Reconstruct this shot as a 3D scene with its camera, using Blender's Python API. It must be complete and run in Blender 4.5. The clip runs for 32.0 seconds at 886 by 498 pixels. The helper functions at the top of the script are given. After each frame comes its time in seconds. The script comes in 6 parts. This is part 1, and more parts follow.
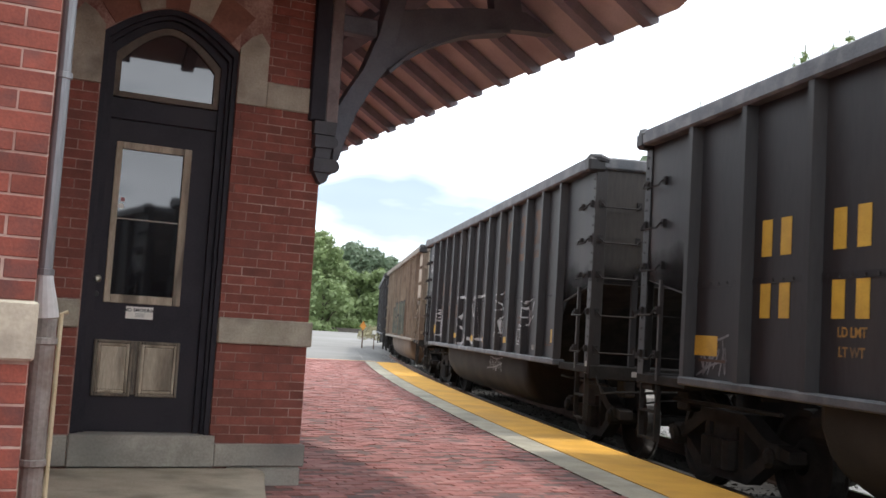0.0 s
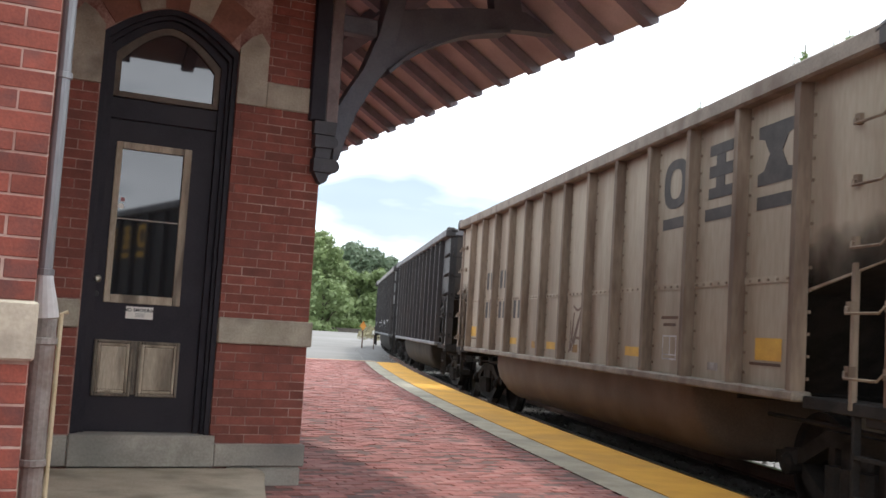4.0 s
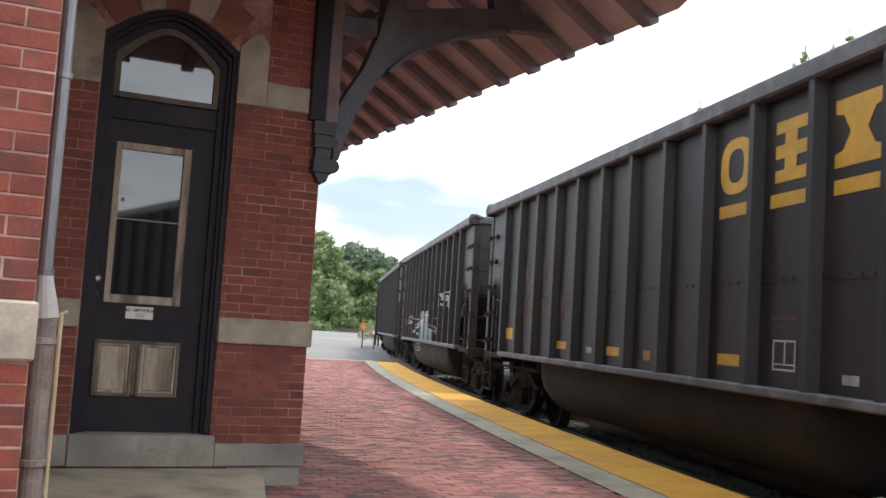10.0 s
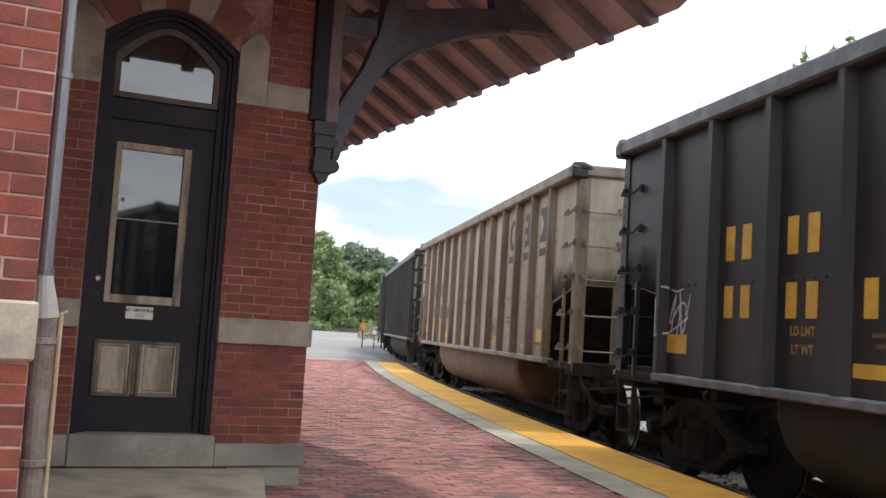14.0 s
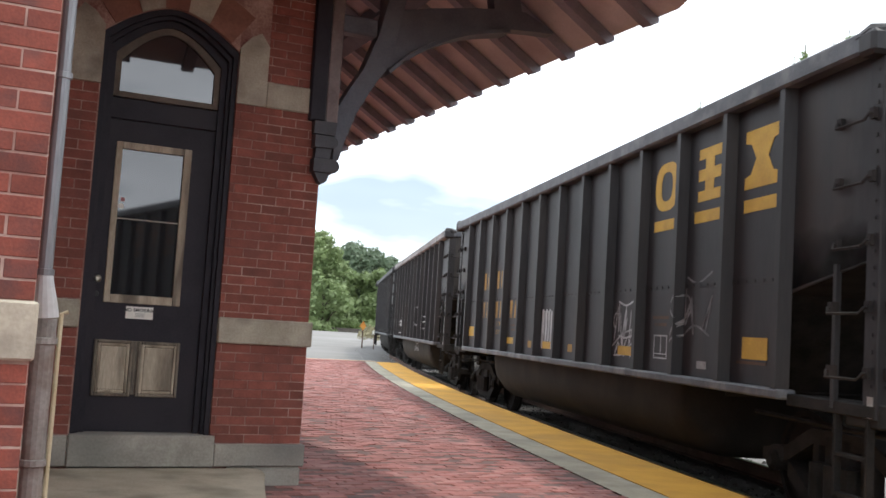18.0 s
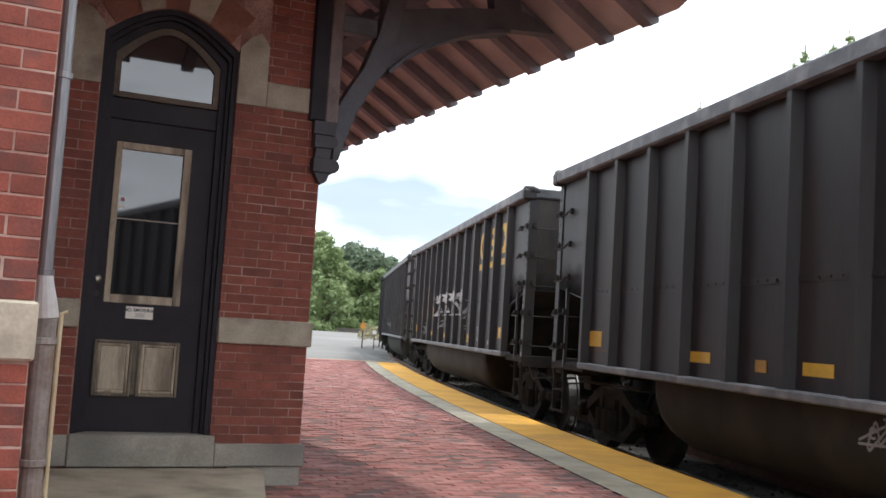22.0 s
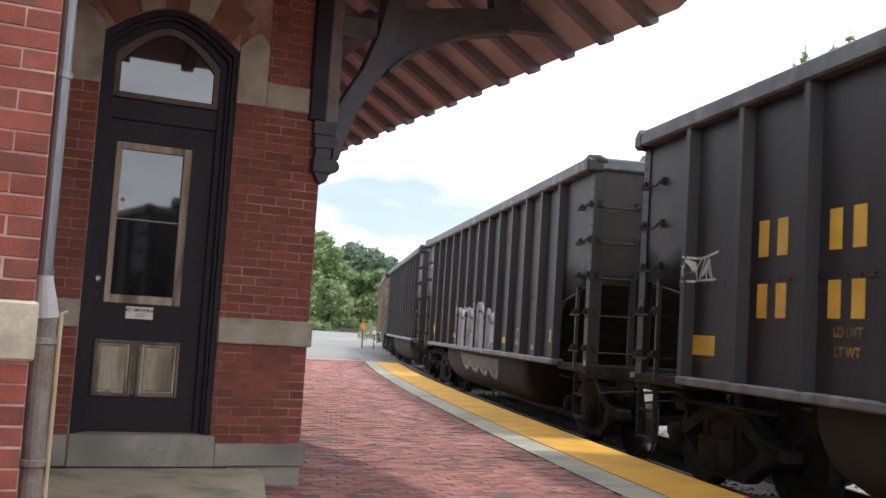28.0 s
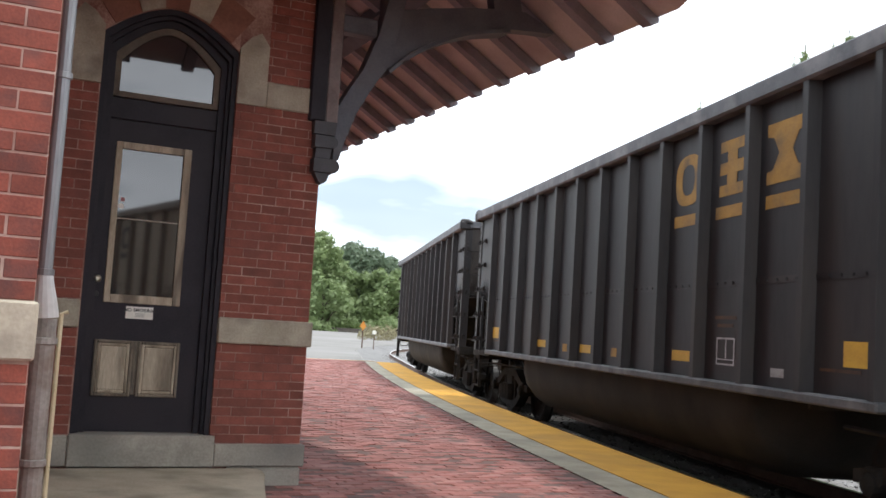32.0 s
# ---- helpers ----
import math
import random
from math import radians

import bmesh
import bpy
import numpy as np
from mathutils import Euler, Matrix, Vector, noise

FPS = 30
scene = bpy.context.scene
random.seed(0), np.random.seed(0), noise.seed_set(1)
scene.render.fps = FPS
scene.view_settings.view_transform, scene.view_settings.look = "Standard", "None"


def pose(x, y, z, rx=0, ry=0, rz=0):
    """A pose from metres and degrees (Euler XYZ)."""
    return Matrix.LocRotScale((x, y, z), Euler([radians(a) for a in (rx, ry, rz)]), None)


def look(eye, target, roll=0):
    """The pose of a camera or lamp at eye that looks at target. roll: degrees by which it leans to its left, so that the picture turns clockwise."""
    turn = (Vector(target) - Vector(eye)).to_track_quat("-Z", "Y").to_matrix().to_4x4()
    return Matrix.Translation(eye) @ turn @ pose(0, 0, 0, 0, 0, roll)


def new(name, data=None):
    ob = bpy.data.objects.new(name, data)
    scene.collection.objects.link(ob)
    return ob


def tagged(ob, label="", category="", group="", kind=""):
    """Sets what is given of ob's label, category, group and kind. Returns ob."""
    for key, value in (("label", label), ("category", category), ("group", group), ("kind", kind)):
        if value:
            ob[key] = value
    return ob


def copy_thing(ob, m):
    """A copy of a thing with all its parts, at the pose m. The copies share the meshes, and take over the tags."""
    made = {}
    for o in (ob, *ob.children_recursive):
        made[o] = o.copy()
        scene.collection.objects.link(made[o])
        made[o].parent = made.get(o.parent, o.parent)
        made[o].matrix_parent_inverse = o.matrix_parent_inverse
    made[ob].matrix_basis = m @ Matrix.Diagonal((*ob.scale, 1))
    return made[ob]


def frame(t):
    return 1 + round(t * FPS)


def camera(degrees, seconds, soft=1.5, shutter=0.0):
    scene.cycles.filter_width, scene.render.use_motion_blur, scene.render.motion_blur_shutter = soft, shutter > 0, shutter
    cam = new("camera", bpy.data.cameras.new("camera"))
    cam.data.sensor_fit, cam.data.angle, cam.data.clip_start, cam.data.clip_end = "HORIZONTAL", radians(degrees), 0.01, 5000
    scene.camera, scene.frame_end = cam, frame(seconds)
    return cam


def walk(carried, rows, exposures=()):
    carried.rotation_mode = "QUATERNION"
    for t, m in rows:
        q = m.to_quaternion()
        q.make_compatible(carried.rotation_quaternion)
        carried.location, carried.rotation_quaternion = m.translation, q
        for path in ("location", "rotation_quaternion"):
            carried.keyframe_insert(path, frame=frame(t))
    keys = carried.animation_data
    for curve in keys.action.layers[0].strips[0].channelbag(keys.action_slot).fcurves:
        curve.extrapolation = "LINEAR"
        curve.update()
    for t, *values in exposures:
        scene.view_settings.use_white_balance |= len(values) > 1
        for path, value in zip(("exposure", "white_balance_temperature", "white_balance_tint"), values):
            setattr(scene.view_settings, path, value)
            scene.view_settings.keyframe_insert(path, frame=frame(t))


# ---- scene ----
# the camera stands still beside the station wall
cam = camera(47.58, 32.0, soft=1.6, shutter=0.04)
PITCH, ROLL, EYE_H = 4.568, 3.551, 1.199
eye = Vector((0, 0, EYE_H))
still = look(eye, eye + Vector((0, math.cos(radians(PITCH)), math.sin(radians(PITCH)))), ROLL)
walk(cam, [(0, still), (32.0, still)])

# ---- daylight: bright broken cloud and a high sun over the track ----
SUN_DIR = Vector((0.405, 0.038, 1.0)).normalized()
scene.view_settings.exposure = 0.0
world = bpy.data.worlds.new("daylight")
scene.world = world
world.use_nodes = True
wn, wl = world.node_tree.nodes, world.node_tree.links
wn.clear()
w_out = wn.new("ShaderNodeOutputWorld")
w_mix = wn.new("ShaderNodeMixShader")
w_sky = wn.new("ShaderNodeTexSky")
w_sky.sky_type, w_sky.sun_disc = "NISHITA", False
w_sky.sun_elevation, w_sky.sun_rotation = math.asin(SUN_DIR.z), math.atan2(SUN_DIR.x, SUN_DIR.y)
w_bg1, w_bg2 = wn.new("ShaderNodeBackground"), wn.new("ShaderNodeBackground")
w_bg1.inputs["Strength"].default_value = 0.15
w_bg2.inputs["Color"].default_value = (0.94, 1.0, 1.085, 1)
w_co = wn.new("ShaderNodeTexCoord")
w_map = wn.new("ShaderNodeMapping")
w_map.inputs["Scale"].default_value = (1.0, 1.0, 3.2)
w_map.inputs["Rotation"].default_value = (0, 0, radians(-21))
w_map.inputs["Location"].default_value = (0.35, 0.1, 0.467)
w_noise = wn.new("ShaderNodeTexNoise")
w_noise.inputs["Scale"].default_value = 3.0
w_noise.inputs["Detail"].default_value = 5.0
w_ramp = wn.new("ShaderNodeValToRGB")
w_ramp.color_ramp.elements[0].position, w_ramp.color_ramp.elements[1].position = 0.45, 0.60
w_ramp.color_ramp.elements[0].color = (0.19, 0.19, 0.19, 1)
wl.new(w_co.outputs["Generated"], w_map.inputs["Vector"])
wl.new(w_map.outputs["Vector"], w_noise.inputs["Vector"])
w_sep = wn.new("ShaderNodeSeparateXYZ")
w_lift = wn.new("ShaderNodeMath")      # the cloud thickens overhead
w_lift.operation = "MULTIPLY_ADD"
w_lift.inputs[1].default_value = 0.7
wl.new(w_co.outputs["Generated"], w_sep.inputs[0])
wl.new(w_sep.outputs[2], w_lift.inputs[0])
wl.new(w_noise.outputs["Fac"], w_lift.inputs[2])
wl.new(w_lift.outputs[0], w_ramp.inputs["Fac"])
wl.new(w_sky.outputs["Color"], w_bg1.inputs["Color"])
w_soft = wn.new("ShaderNodeTexNoise")       # thick and thin cloud
w_soft.inputs["Scale"].default_value, w_soft.inputs["Detail"].default_value = 2.2, 4.0
w_range = wn.new("ShaderNodeMapRange")
w_range.inputs["From Min"].default_value, w_range.inputs["From Max"].default_value = 0.35, 0.65
w_range.inputs["To Min"].default_value, w_range.inputs["To Max"].default_value = 1.63, 2.72
wl.new(w_map.outputs["Vector"], w_soft.inputs["Vector"])
wl.new(w_soft.outputs["Fac"], w_range.inputs["Value"])
wl.new(w_range.outputs[0], w_bg2.inputs["Strength"])
wl.new(w_ramp.outputs["Color"], w_mix.inputs["Fac"])
wl.new(w_bg1.outputs["Background"], w_mix.inputs[1])
wl.new(w_bg2.outputs["Background"], w_mix.inputs[2])
wl.new(w_mix.outputs["Shader"], w_out.inputs["Surface"])
sun = new("sun", bpy.data.lights.new("sun", "SUN"))
sun.data.energy, sun.data.angle, sun.data.color = 2.2, radians(2.5), (1.0, 0.955, 0.90)
sun.matrix_world = look(SUN_DIR * 60, (0, 0, 0))


# ---- materials ----
def surface(name, low, high, scale=8.0, rough=0.8, metal=0.0, bump=0.15, grain=60.0, stain=None, stain_amount=0.5,
            stain_scale=1.5, vary=0.0, island=0.0, spec=0.5, streak=False):
    """A mottled paint, stone, wood or metal: two noises mix low and high, a third lays stains over them."""
    m = bpy.data.materials.new(name)
    m.use_nodes = True
    n, k = m.node_tree.nodes, m.node_tree.links
    bsdf = n["Principled BSDF"]
    bsdf.inputs["Roughness"].default_value, bsdf.inputs["Metallic"].default_value = rough, metal
    co, info = n.new("ShaderNodeTexCoord"), n.new("ShaderNodeObjectInfo")
    shift = n.new("ShaderNodeVectorMath")
    shift.operation = "MULTIPLY_ADD"
    shift.inputs[0].default_value = (1, 1, 1)
    mul = n.new("ShaderNodeMath")
    mul.operation, mul.inputs[1].default_value = "MULTIPLY", 37.0
    k.new(info.outputs["Random"], mul.inputs[0])
    comb = n.new("ShaderNodeCombineXYZ")
    k.new(mul.outputs[0], comb.inputs[0])
    k.new(mul.outputs[0], comb.inputs[1])
    k.new(co.outputs["Object"], shift.inputs[0])
    shift.inputs[1].default_value = (1, 1, 0.18) if streak else (1, 1, 1)
    k.new(comb.outputs[0], shift.inputs[2])
    big, fine = n.new("ShaderNodeTexNoise"), n.new("ShaderNodeTexNoise")
    big.inputs["Scale"].default_value, big.inputs["Detail"].default_value = scale, 6.0
    fine.inputs["Scale"].default_value, fine.inputs["Detail"].default_value = grain, 3.0
    for t in (big, fine):
        k.new(shift.outputs[0], t.inputs["Vector"])
    mid = n.new("ShaderNodeMath")
    mid.operation = "MULTIPLY_ADD"
    mid.inputs[1].default_value, mid.inputs[2].default_value = 0.35, 0.0
    k.new(fine.outputs["Fac"], mid.inputs[0])
    add = n.new("ShaderNodeMath")
    add.operation = "MULTIPLY_ADD"
    add.inputs[1].default_value = 0.65
    k.new(big.outputs["Fac"], add.inputs[0])
    k.new(mid.outputs[0], add.inputs[2])
    ramp = n.new("ShaderNodeValToRGB")
    ramp.color_ramp.elements[0].position, ramp.color_ramp.elements[1].position = 0.36, 0.64
    ramp.color_ramp.elements[0].color, ramp.color_ramp.elements[1].color = (*low, 1), (*high, 1)
    k.new(add.outputs[0], ramp.inputs["Fac"])
    colour = ramp.outputs["Color"]
    if stain:
        st, sr, mx = n.new("ShaderNodeTexNoise"), n.new("ShaderNodeValToRGB"), n.new("ShaderNodeMix")
        st.inputs["Scale"].default_value, st.inputs["Detail"].default_value = stain_scale, 8.0
        k.new(shift.outputs[0], st.inputs["Vector"])
        sr.color_ramp.elements[0].position, sr.color_ramp.elements[1].position = 0.48, 0.68
        sr.color_ramp.elements[0].color, sr.color_ramp.elements[1].color = (0, 0, 0, 1), (stain_amount,) * 3 + (1,)
        k.new(st.outputs["Fac"], sr.inputs["Fac"])
        mx.data_type = "RGBA"
        k.new(sr.outputs["Color"], mx.inputs["Factor"])
        k.new(colour, mx.inputs[6])
        mx.inputs[7].default_value = (*stain, 1)
        colour = mx.outputs[2]
    if vary or island:
        hsv, rng = n.new("ShaderNodeHueSaturation"), n.new("ShaderNodeMapRange")
        amount = vary or island
        rng.inputs["To Min"].default_value, rng.inputs["To Max"].default_value = 1 - amount, 1 + amount
        source = info.outputs["Random"]
        if island:
            source = n.new("ShaderNodeNewGeometry").outputs["Random Per Island"]
        k.new(source, rng.inputs["Value"])
        k.new(rng.outputs[0], hsv.inputs["Value"])
        k.new(colour, hsv.inputs["Color"])
        colour = hsv.outputs["Color"]
    bsdf.inputs["Specular IOR Level"].default_value = spec
    k.new(colour, bsdf.inputs["Base Color"])
    if bump:
        b = n.new("ShaderNodeBump")
        b.inputs["Strength"].default_value, b.inputs["Distance"].default_value = bump, 0.01
        k.new(add.outputs[0], b.inputs["Height"])
        k.new(b.outputs[0], bsdf.inputs["Normal"])
    return m


def soot_material():
    """Soot that thins out upwards with a ragged edge."""
    m = bpy.data.materials.new("soot")
    m.use_nodes = True
    n, k = m.node_tree.nodes, m.node_tree.links
    bsdf, out = n["Principled BSDF"], n["Material Output"]
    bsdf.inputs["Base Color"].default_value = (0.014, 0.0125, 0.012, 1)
    bsdf.inputs["Roughness"].default_value, bsdf.inputs["Specular IOR Level"].default_value = 1.0, 0.0
    co, sep, tex, info = (n.new(q) for q in ("ShaderNodeTexCoord", "ShaderNodeSeparateXYZ", "ShaderNodeTexNoise", "ShaderNodeObjectInfo"))
    tex.noise_dimensions = "4D"
    tex.inputs["Scale"].default_value, tex.inputs["Detail"].default_value = 2.6, 8.0
    k.new(info.outputs["Random"], tex.inputs["W"])
    k.new(co.outputs["Object"], sep.inputs[0])
    k.new(co.outputs["Object"], tex.inputs["Vector"])
    lift, rng_n, clear, mix = n.new("ShaderNodeMath"), n.new("ShaderNodeMapRange"), n.new("ShaderNodeBsdfTransparent"), n.new("ShaderNodeMixShader")
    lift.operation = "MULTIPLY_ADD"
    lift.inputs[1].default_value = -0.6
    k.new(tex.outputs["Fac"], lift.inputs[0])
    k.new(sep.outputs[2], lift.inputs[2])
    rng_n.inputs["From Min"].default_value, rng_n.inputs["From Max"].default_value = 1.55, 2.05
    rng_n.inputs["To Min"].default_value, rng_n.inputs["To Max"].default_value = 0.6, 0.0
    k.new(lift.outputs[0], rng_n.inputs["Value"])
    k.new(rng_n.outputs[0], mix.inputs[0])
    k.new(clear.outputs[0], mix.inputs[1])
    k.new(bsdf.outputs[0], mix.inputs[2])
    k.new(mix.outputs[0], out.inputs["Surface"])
    return m


BRICK = surface("brick", (0.135, 0.035, 0.024), (0.25, 0.064, 0.041), 7, 0.85, bump=0.3, grain=110, stain=(0.075, 0.039, 0.037), stain_amount=0.75, stain_scale=6, vary=0.24)
BRICK_DARK = surface("brick_dark", (0.185, 0.058, 0.042), (0.285, 0.088, 0.062), 9, 0.85, bump=0.3, grain=90, stain=(0.11, 0.05, 0.044), stain_amount=0.55, vary=0.16)
MORTAR = surface("mortar", (0.32, 0.22, 0.18), (0.48, 0.36, 0.30), 14, 0.95, bump=0.3, stain=(0.25, 0.09, 0.07), stain_amount=0.7, stain_scale=4)
MORTAR_DARK = surface("mortar_dark", (0.20, 0.085, 0.066), (0.50, 0.345, 0.285), 4, 0.95, bump=0.3, stain=(0.17, 0.065, 0.052), stain_amount=0.7, stain_scale=1.3)
STONE = surface("limestone", (0.32, 0.285, 0.215), (0.48, 0.435, 0.345), 5, 0.9, bump=0.35, grain=70, stain=(0.16, 0.14, 0.115), stain_amount=0.75, stain_scale=3.5)
STONE_GREY = surface("grey_stone", (0.29, 0.268, 0.228), (0.45, 0.418, 0.36), 6, 0.9, bump=0.35, grain=60, stain=(0.14, 0.14, 0.13), stain_amount=0.6)
CONCRETE = surface("concrete", (0.42, 0.36, 0.265), (0.59, 0.52, 0.40), 3, 0.9, bump=0.2, grain=80, stain=(0.22, 0.185, 0.13), stain_amount=0.7, stain_scale=2.2)
KERB = surface("kerb_concrete", (0.30, 0.27, 0.20), (0.46, 0.42, 0.325), 3, 0.9, bump=0.2, grain=60, stain=(0.21, 0.20, 0.165), stain_amount=0.75, stain_scale=1.1)
YELLOW = surface("platform_yellow", (0.60, 0.30, 0.03), (0.72, 0.38, 0.045), 3, 0.75, bump=0.25, grain=90, stain=(0.40, 0.22, 0.05), stain_amount=0.55, stain_scale=0.9)
PAVER = surface("paver", (0.255, 0.098, 0.083), (0.385, 0.162, 0.138), 9, 0.85, bump=0.45, grain=70, stain=(0.48, 0.32, 0.285), stain_amount=0.45, stain_scale=3.2, vary=0.2)
PAVER_REST = surface("paver_rest", (0.255, 0.098, 0.083), (0.385, 0.162, 0.138), 9, 0.85, bump=0.45, grain=70, stain=(0.46, 0.31, 0.275), stain_amount=0.4, stain_scale=1.7, island=0.2)
SAND = surface("joint_sand", (0.115, 0.072, 0.064), (0.20, 0.13, 0.118), 6, 0.95, bump=0.3)
BLACK_PAINT = surface("black_paint", (0.0175, 0.0155, 0.021), (0.029, 0.026, 0.034), 5, 0.55, bump=0.08, stain=(0.038, 0.032, 0.036), stain_amount=0.5, spec=0.25)
BARE_WOOD = surface("weathered_paint", (0.33, 0.275, 0.195), (0.56, 0.48, 0.365), 7, 0.7, bump=0.25, grain=120, stain=(0.08, 0.06, 0.045), stain_amount=0.85, stain_scale=6, streak=True)
BARE_DARK = surface("weathered_dark_paint", (0.09, 0.075, 0.06), (0.34, 0.285, 0.21), 12, 0.7, bump=0.25, grain=120, stain=(0.04, 0.035, 0.03), stain_amount=0.8, stain_scale=6, streak=True)
WALL_BOARD = surface("brown_board", (0.14, 0.11, 0.105), (0.22, 0.175, 0.165), 5, 0.65, bump=0.15, stain=(0.08, 0.065, 0.065), stain_amount=0.5)
TIMBER = surface("dark_timber", (0.078, 0.086, 0.106), (0.125, 0.135, 0.16), 5, 0.6, bump=0.15, stain=(0.10, 0.09, 0.085), stain_amount=0.4)
CORBEL = surface("corbel_paint", (0.045, 0.046, 0.054), (0.075, 0.076, 0.086), 5, 0.6, bump=0.15, stain=(0.06, 0.052, 0.05), stain_amount=0.4)
RAFTER = surface("rafter_paint", (0.20, 0.195, 0.225), (0.29, 0.28, 0.315), 5, 0.65, bump=0.15, stain=(0.14, 0.12, 0.13), stain_amount=0.4)
SOFFIT = surface("soffit_boards", (0.52, 0.465, 0.455), (0.66, 0.60, 0.59), 4, 0.7, bump=0.15, stain=(0.34, 0.255, 0.235), stain_amount=0.5)
PIPE = surface("galvanised", (0.25, 0.26, 0.275), (0.40, 0.415, 0.43), 7, 0.45, metal=0.55, bump=0.08, stain=(0.15, 0.14, 0.135), stain_amount=0.6, streak=True)
PIPE_OLD = surface("cast_pipe", (0.20, 0.185, 0.165), (0.36, 0.335, 0.305), 9, 0.6, bump=0.3, stain=(0.15, 0.09, 0.06), stain_amount=0.8, stain_scale=5)
BRASS = surface("old_brass", (0.45, 0.42, 0.34), (0.65, 0.6, 0.5), 12, 0.35, metal=0.9, bump=0.0)
WHITE_SIGN = surface("sign_white", (0.76, 0.74, 0.66), (0.84, 0.82, 0.75), 12, 0.5, bump=0.0)
INK = surface("sign_black", (0.02, 0.02, 0.02), (0.03, 0.03, 0.03), 12, 0.6, bump=0.0)
CAR_DARK = surface("car_black", (0.0148, 0.0141, 0.0154), (0.029, 0.0275, 0.0287), 1.3, 0.54, spec=0.36, bump=0.05, grain=30, stain=(0.044, 0.036, 0.031), stain_amount=0.6, stain_scale=1.6, vary=0.15, streak=True)
CAR_RIB = surface("car_rib_black", (0.0148, 0.0141, 0.0154), (0.029, 0.0275, 0.0287), 1.6, 0.53, bump=0.08, spec=0.33, grain=30, stain=(0.044, 0.036, 0.031), stain_amount=0.55, stain_scale=2.2, streak=True)
IRON = surface("grimy_iron", (0.014, 0.013, 0.014), (0.035, 0.031, 0.029), 9, 0.8, bump=0.1, spec=0.2, stain=(0.05, 0.035, 0.028), stain_amount=0.5)
WHITE_WORN = surface("worn_white_paint", (0.26, 0.255, 0.245), (0.44, 0.43, 0.42), 3, 0.7, bump=0.05, stain=(0.13, 0.09, 0.06), stain_amount=0.95, stain_scale=4.5)
CAR_TAN = surface("car_tan", (0.295, 0.252, 0.186), (0.415, 0.367, 0.285), 1.3, 0.7, bump=0.08, grain=30, stain=(0.19, 0.135, 0.095), stain_amount=0.65, stain_scale=2.4, vary=0.08, streak=True)
CHORD_TAN = surface("top_chord_tan", (0.15, 0.125, 0.098), (0.26, 0.225, 0.18), 3, 0.7, bump=0.2, stain=(0.10, 0.065, 0.045), stain_amount=0.7, stain_scale=4)
CAR_END = surface("car_end_dusty", (0.023, 0.0198, 0.018), (0.050, 0.042, 0.0365), 1.6, 0.6, spec=0.35, bump=0.06, grain=30, stain=(0.06, 0.045, 0.034), stain_amount=0.65, stain_scale=1.4, vary=0.2, streak=True)
SOOT = soot_material()
CAR_TAN_RIB = surface("car_tan_rib", (0.105, 0.075, 0.051), (0.235, 0.182, 0.132), 2.5, 0.75, bump=0.1, grain=30, stain=(0.085, 0.05, 0.032), stain_amount=0.85, stain_scale=3.6, streak=True)
CHORD = surface("top_chord_worn", (0.046, 0.050, 0.057), (0.10, 0.106, 0.116), 3, 0.6, bump=0.2, stain=(0.24, 0.23, 0.23), stain_amount=0.5, stain_scale=4, vary=0.3)
CHORD_PALE = surface("top_chord_dusty", (0.20, 0.19, 0.185), (0.36, 0.345, 0.335), 5, 0.75, bump=0.25, stain=(0.05, 0.047, 0.046), stain_amount=0.8, stain_scale=7)
TROUGH = surface("trough_dusty", (0.0125, 0.0112, 0.0098), (0.024, 0.0212, 0.0182), 2, 0.85, bump=0.1, spec=0.25, stain=(0.042, 0.034, 0.027), stain_amount=0.6)
TROUGH_TAN = surface("trough_tan", (0.08, 0.053, 0.036), (0.14, 0.097, 0.066), 2, 0.8, bump=0.1, stain=(0.09, 0.05, 0.03), stain_amount=0.6)
UNDER = surface("grimy_steel", (0.0155, 0.0145, 0.014), (0.032, 0.030, 0.0285), 5, 0.9, bump=0.2, spec=0.12, stain=(0.046, 0.039, 0.035), stain_amount=0.5, stain_scale=4)
WHEEL = surface("wheel_steel", (0.0125, 0.0115, 0.011), (0.024, 0.022, 0.0205), 6, 0.85, spec=0.15, bump=0.1)
TREAD = surface("polished_tread", (0.40, 0.39, 0.38), (0.55, 0.54, 0.53), 9, 0.3, metal=1.0, bump=0.0)
WHEEL_TREAD = surface("worn_tread", (0.07, 0.068, 0.066), (0.17, 0.165, 0.16), 9, 0.5, metal=1.0, bump=0.0)
RAIL_SIDE = surface("rusty_rail", (0.09, 0.055, 0.04), (0.15, 0.09, 0.065), 5, 0.85)
TIE = surface("sleeper", (0.06, 0.05, 0.042), (0.11, 0.095, 0.08), 6, 0.9, streak=True, vary=0.2)
BALLAST = surface("ballast", (0.15, 0.145, 0.14), (0.28, 0.27, 0.26), 9, 0.95, bump=0.8, grain=25, stain=(0.14, 0.125, 0.11), stain_amount=0.5)
GRAVEL = surface("gravel_stones", (0.28, 0.275, 0.265), (0.46, 0.45, 0.44), 12, 0.95, island=0.4)
BALLAST_DARK = surface("oily_ballast", (0.04, 0.038, 0.036), (0.09, 0.086, 0.08), 9, 0.95, bump=0.8, grain=25, spec=0.1, stain=(0.02, 0.018, 0.016), stain_amount=0.6)
BALLAST_PALE = surface("pale_gravel", (0.14, 0.138, 0.133), (0.21, 0.206, 0.20), 2.5, 0.95, bump=0.6, grain=18, stain=(0.11, 0.105, 0.10), stain_amount=0.5, stain_scale=0.5)
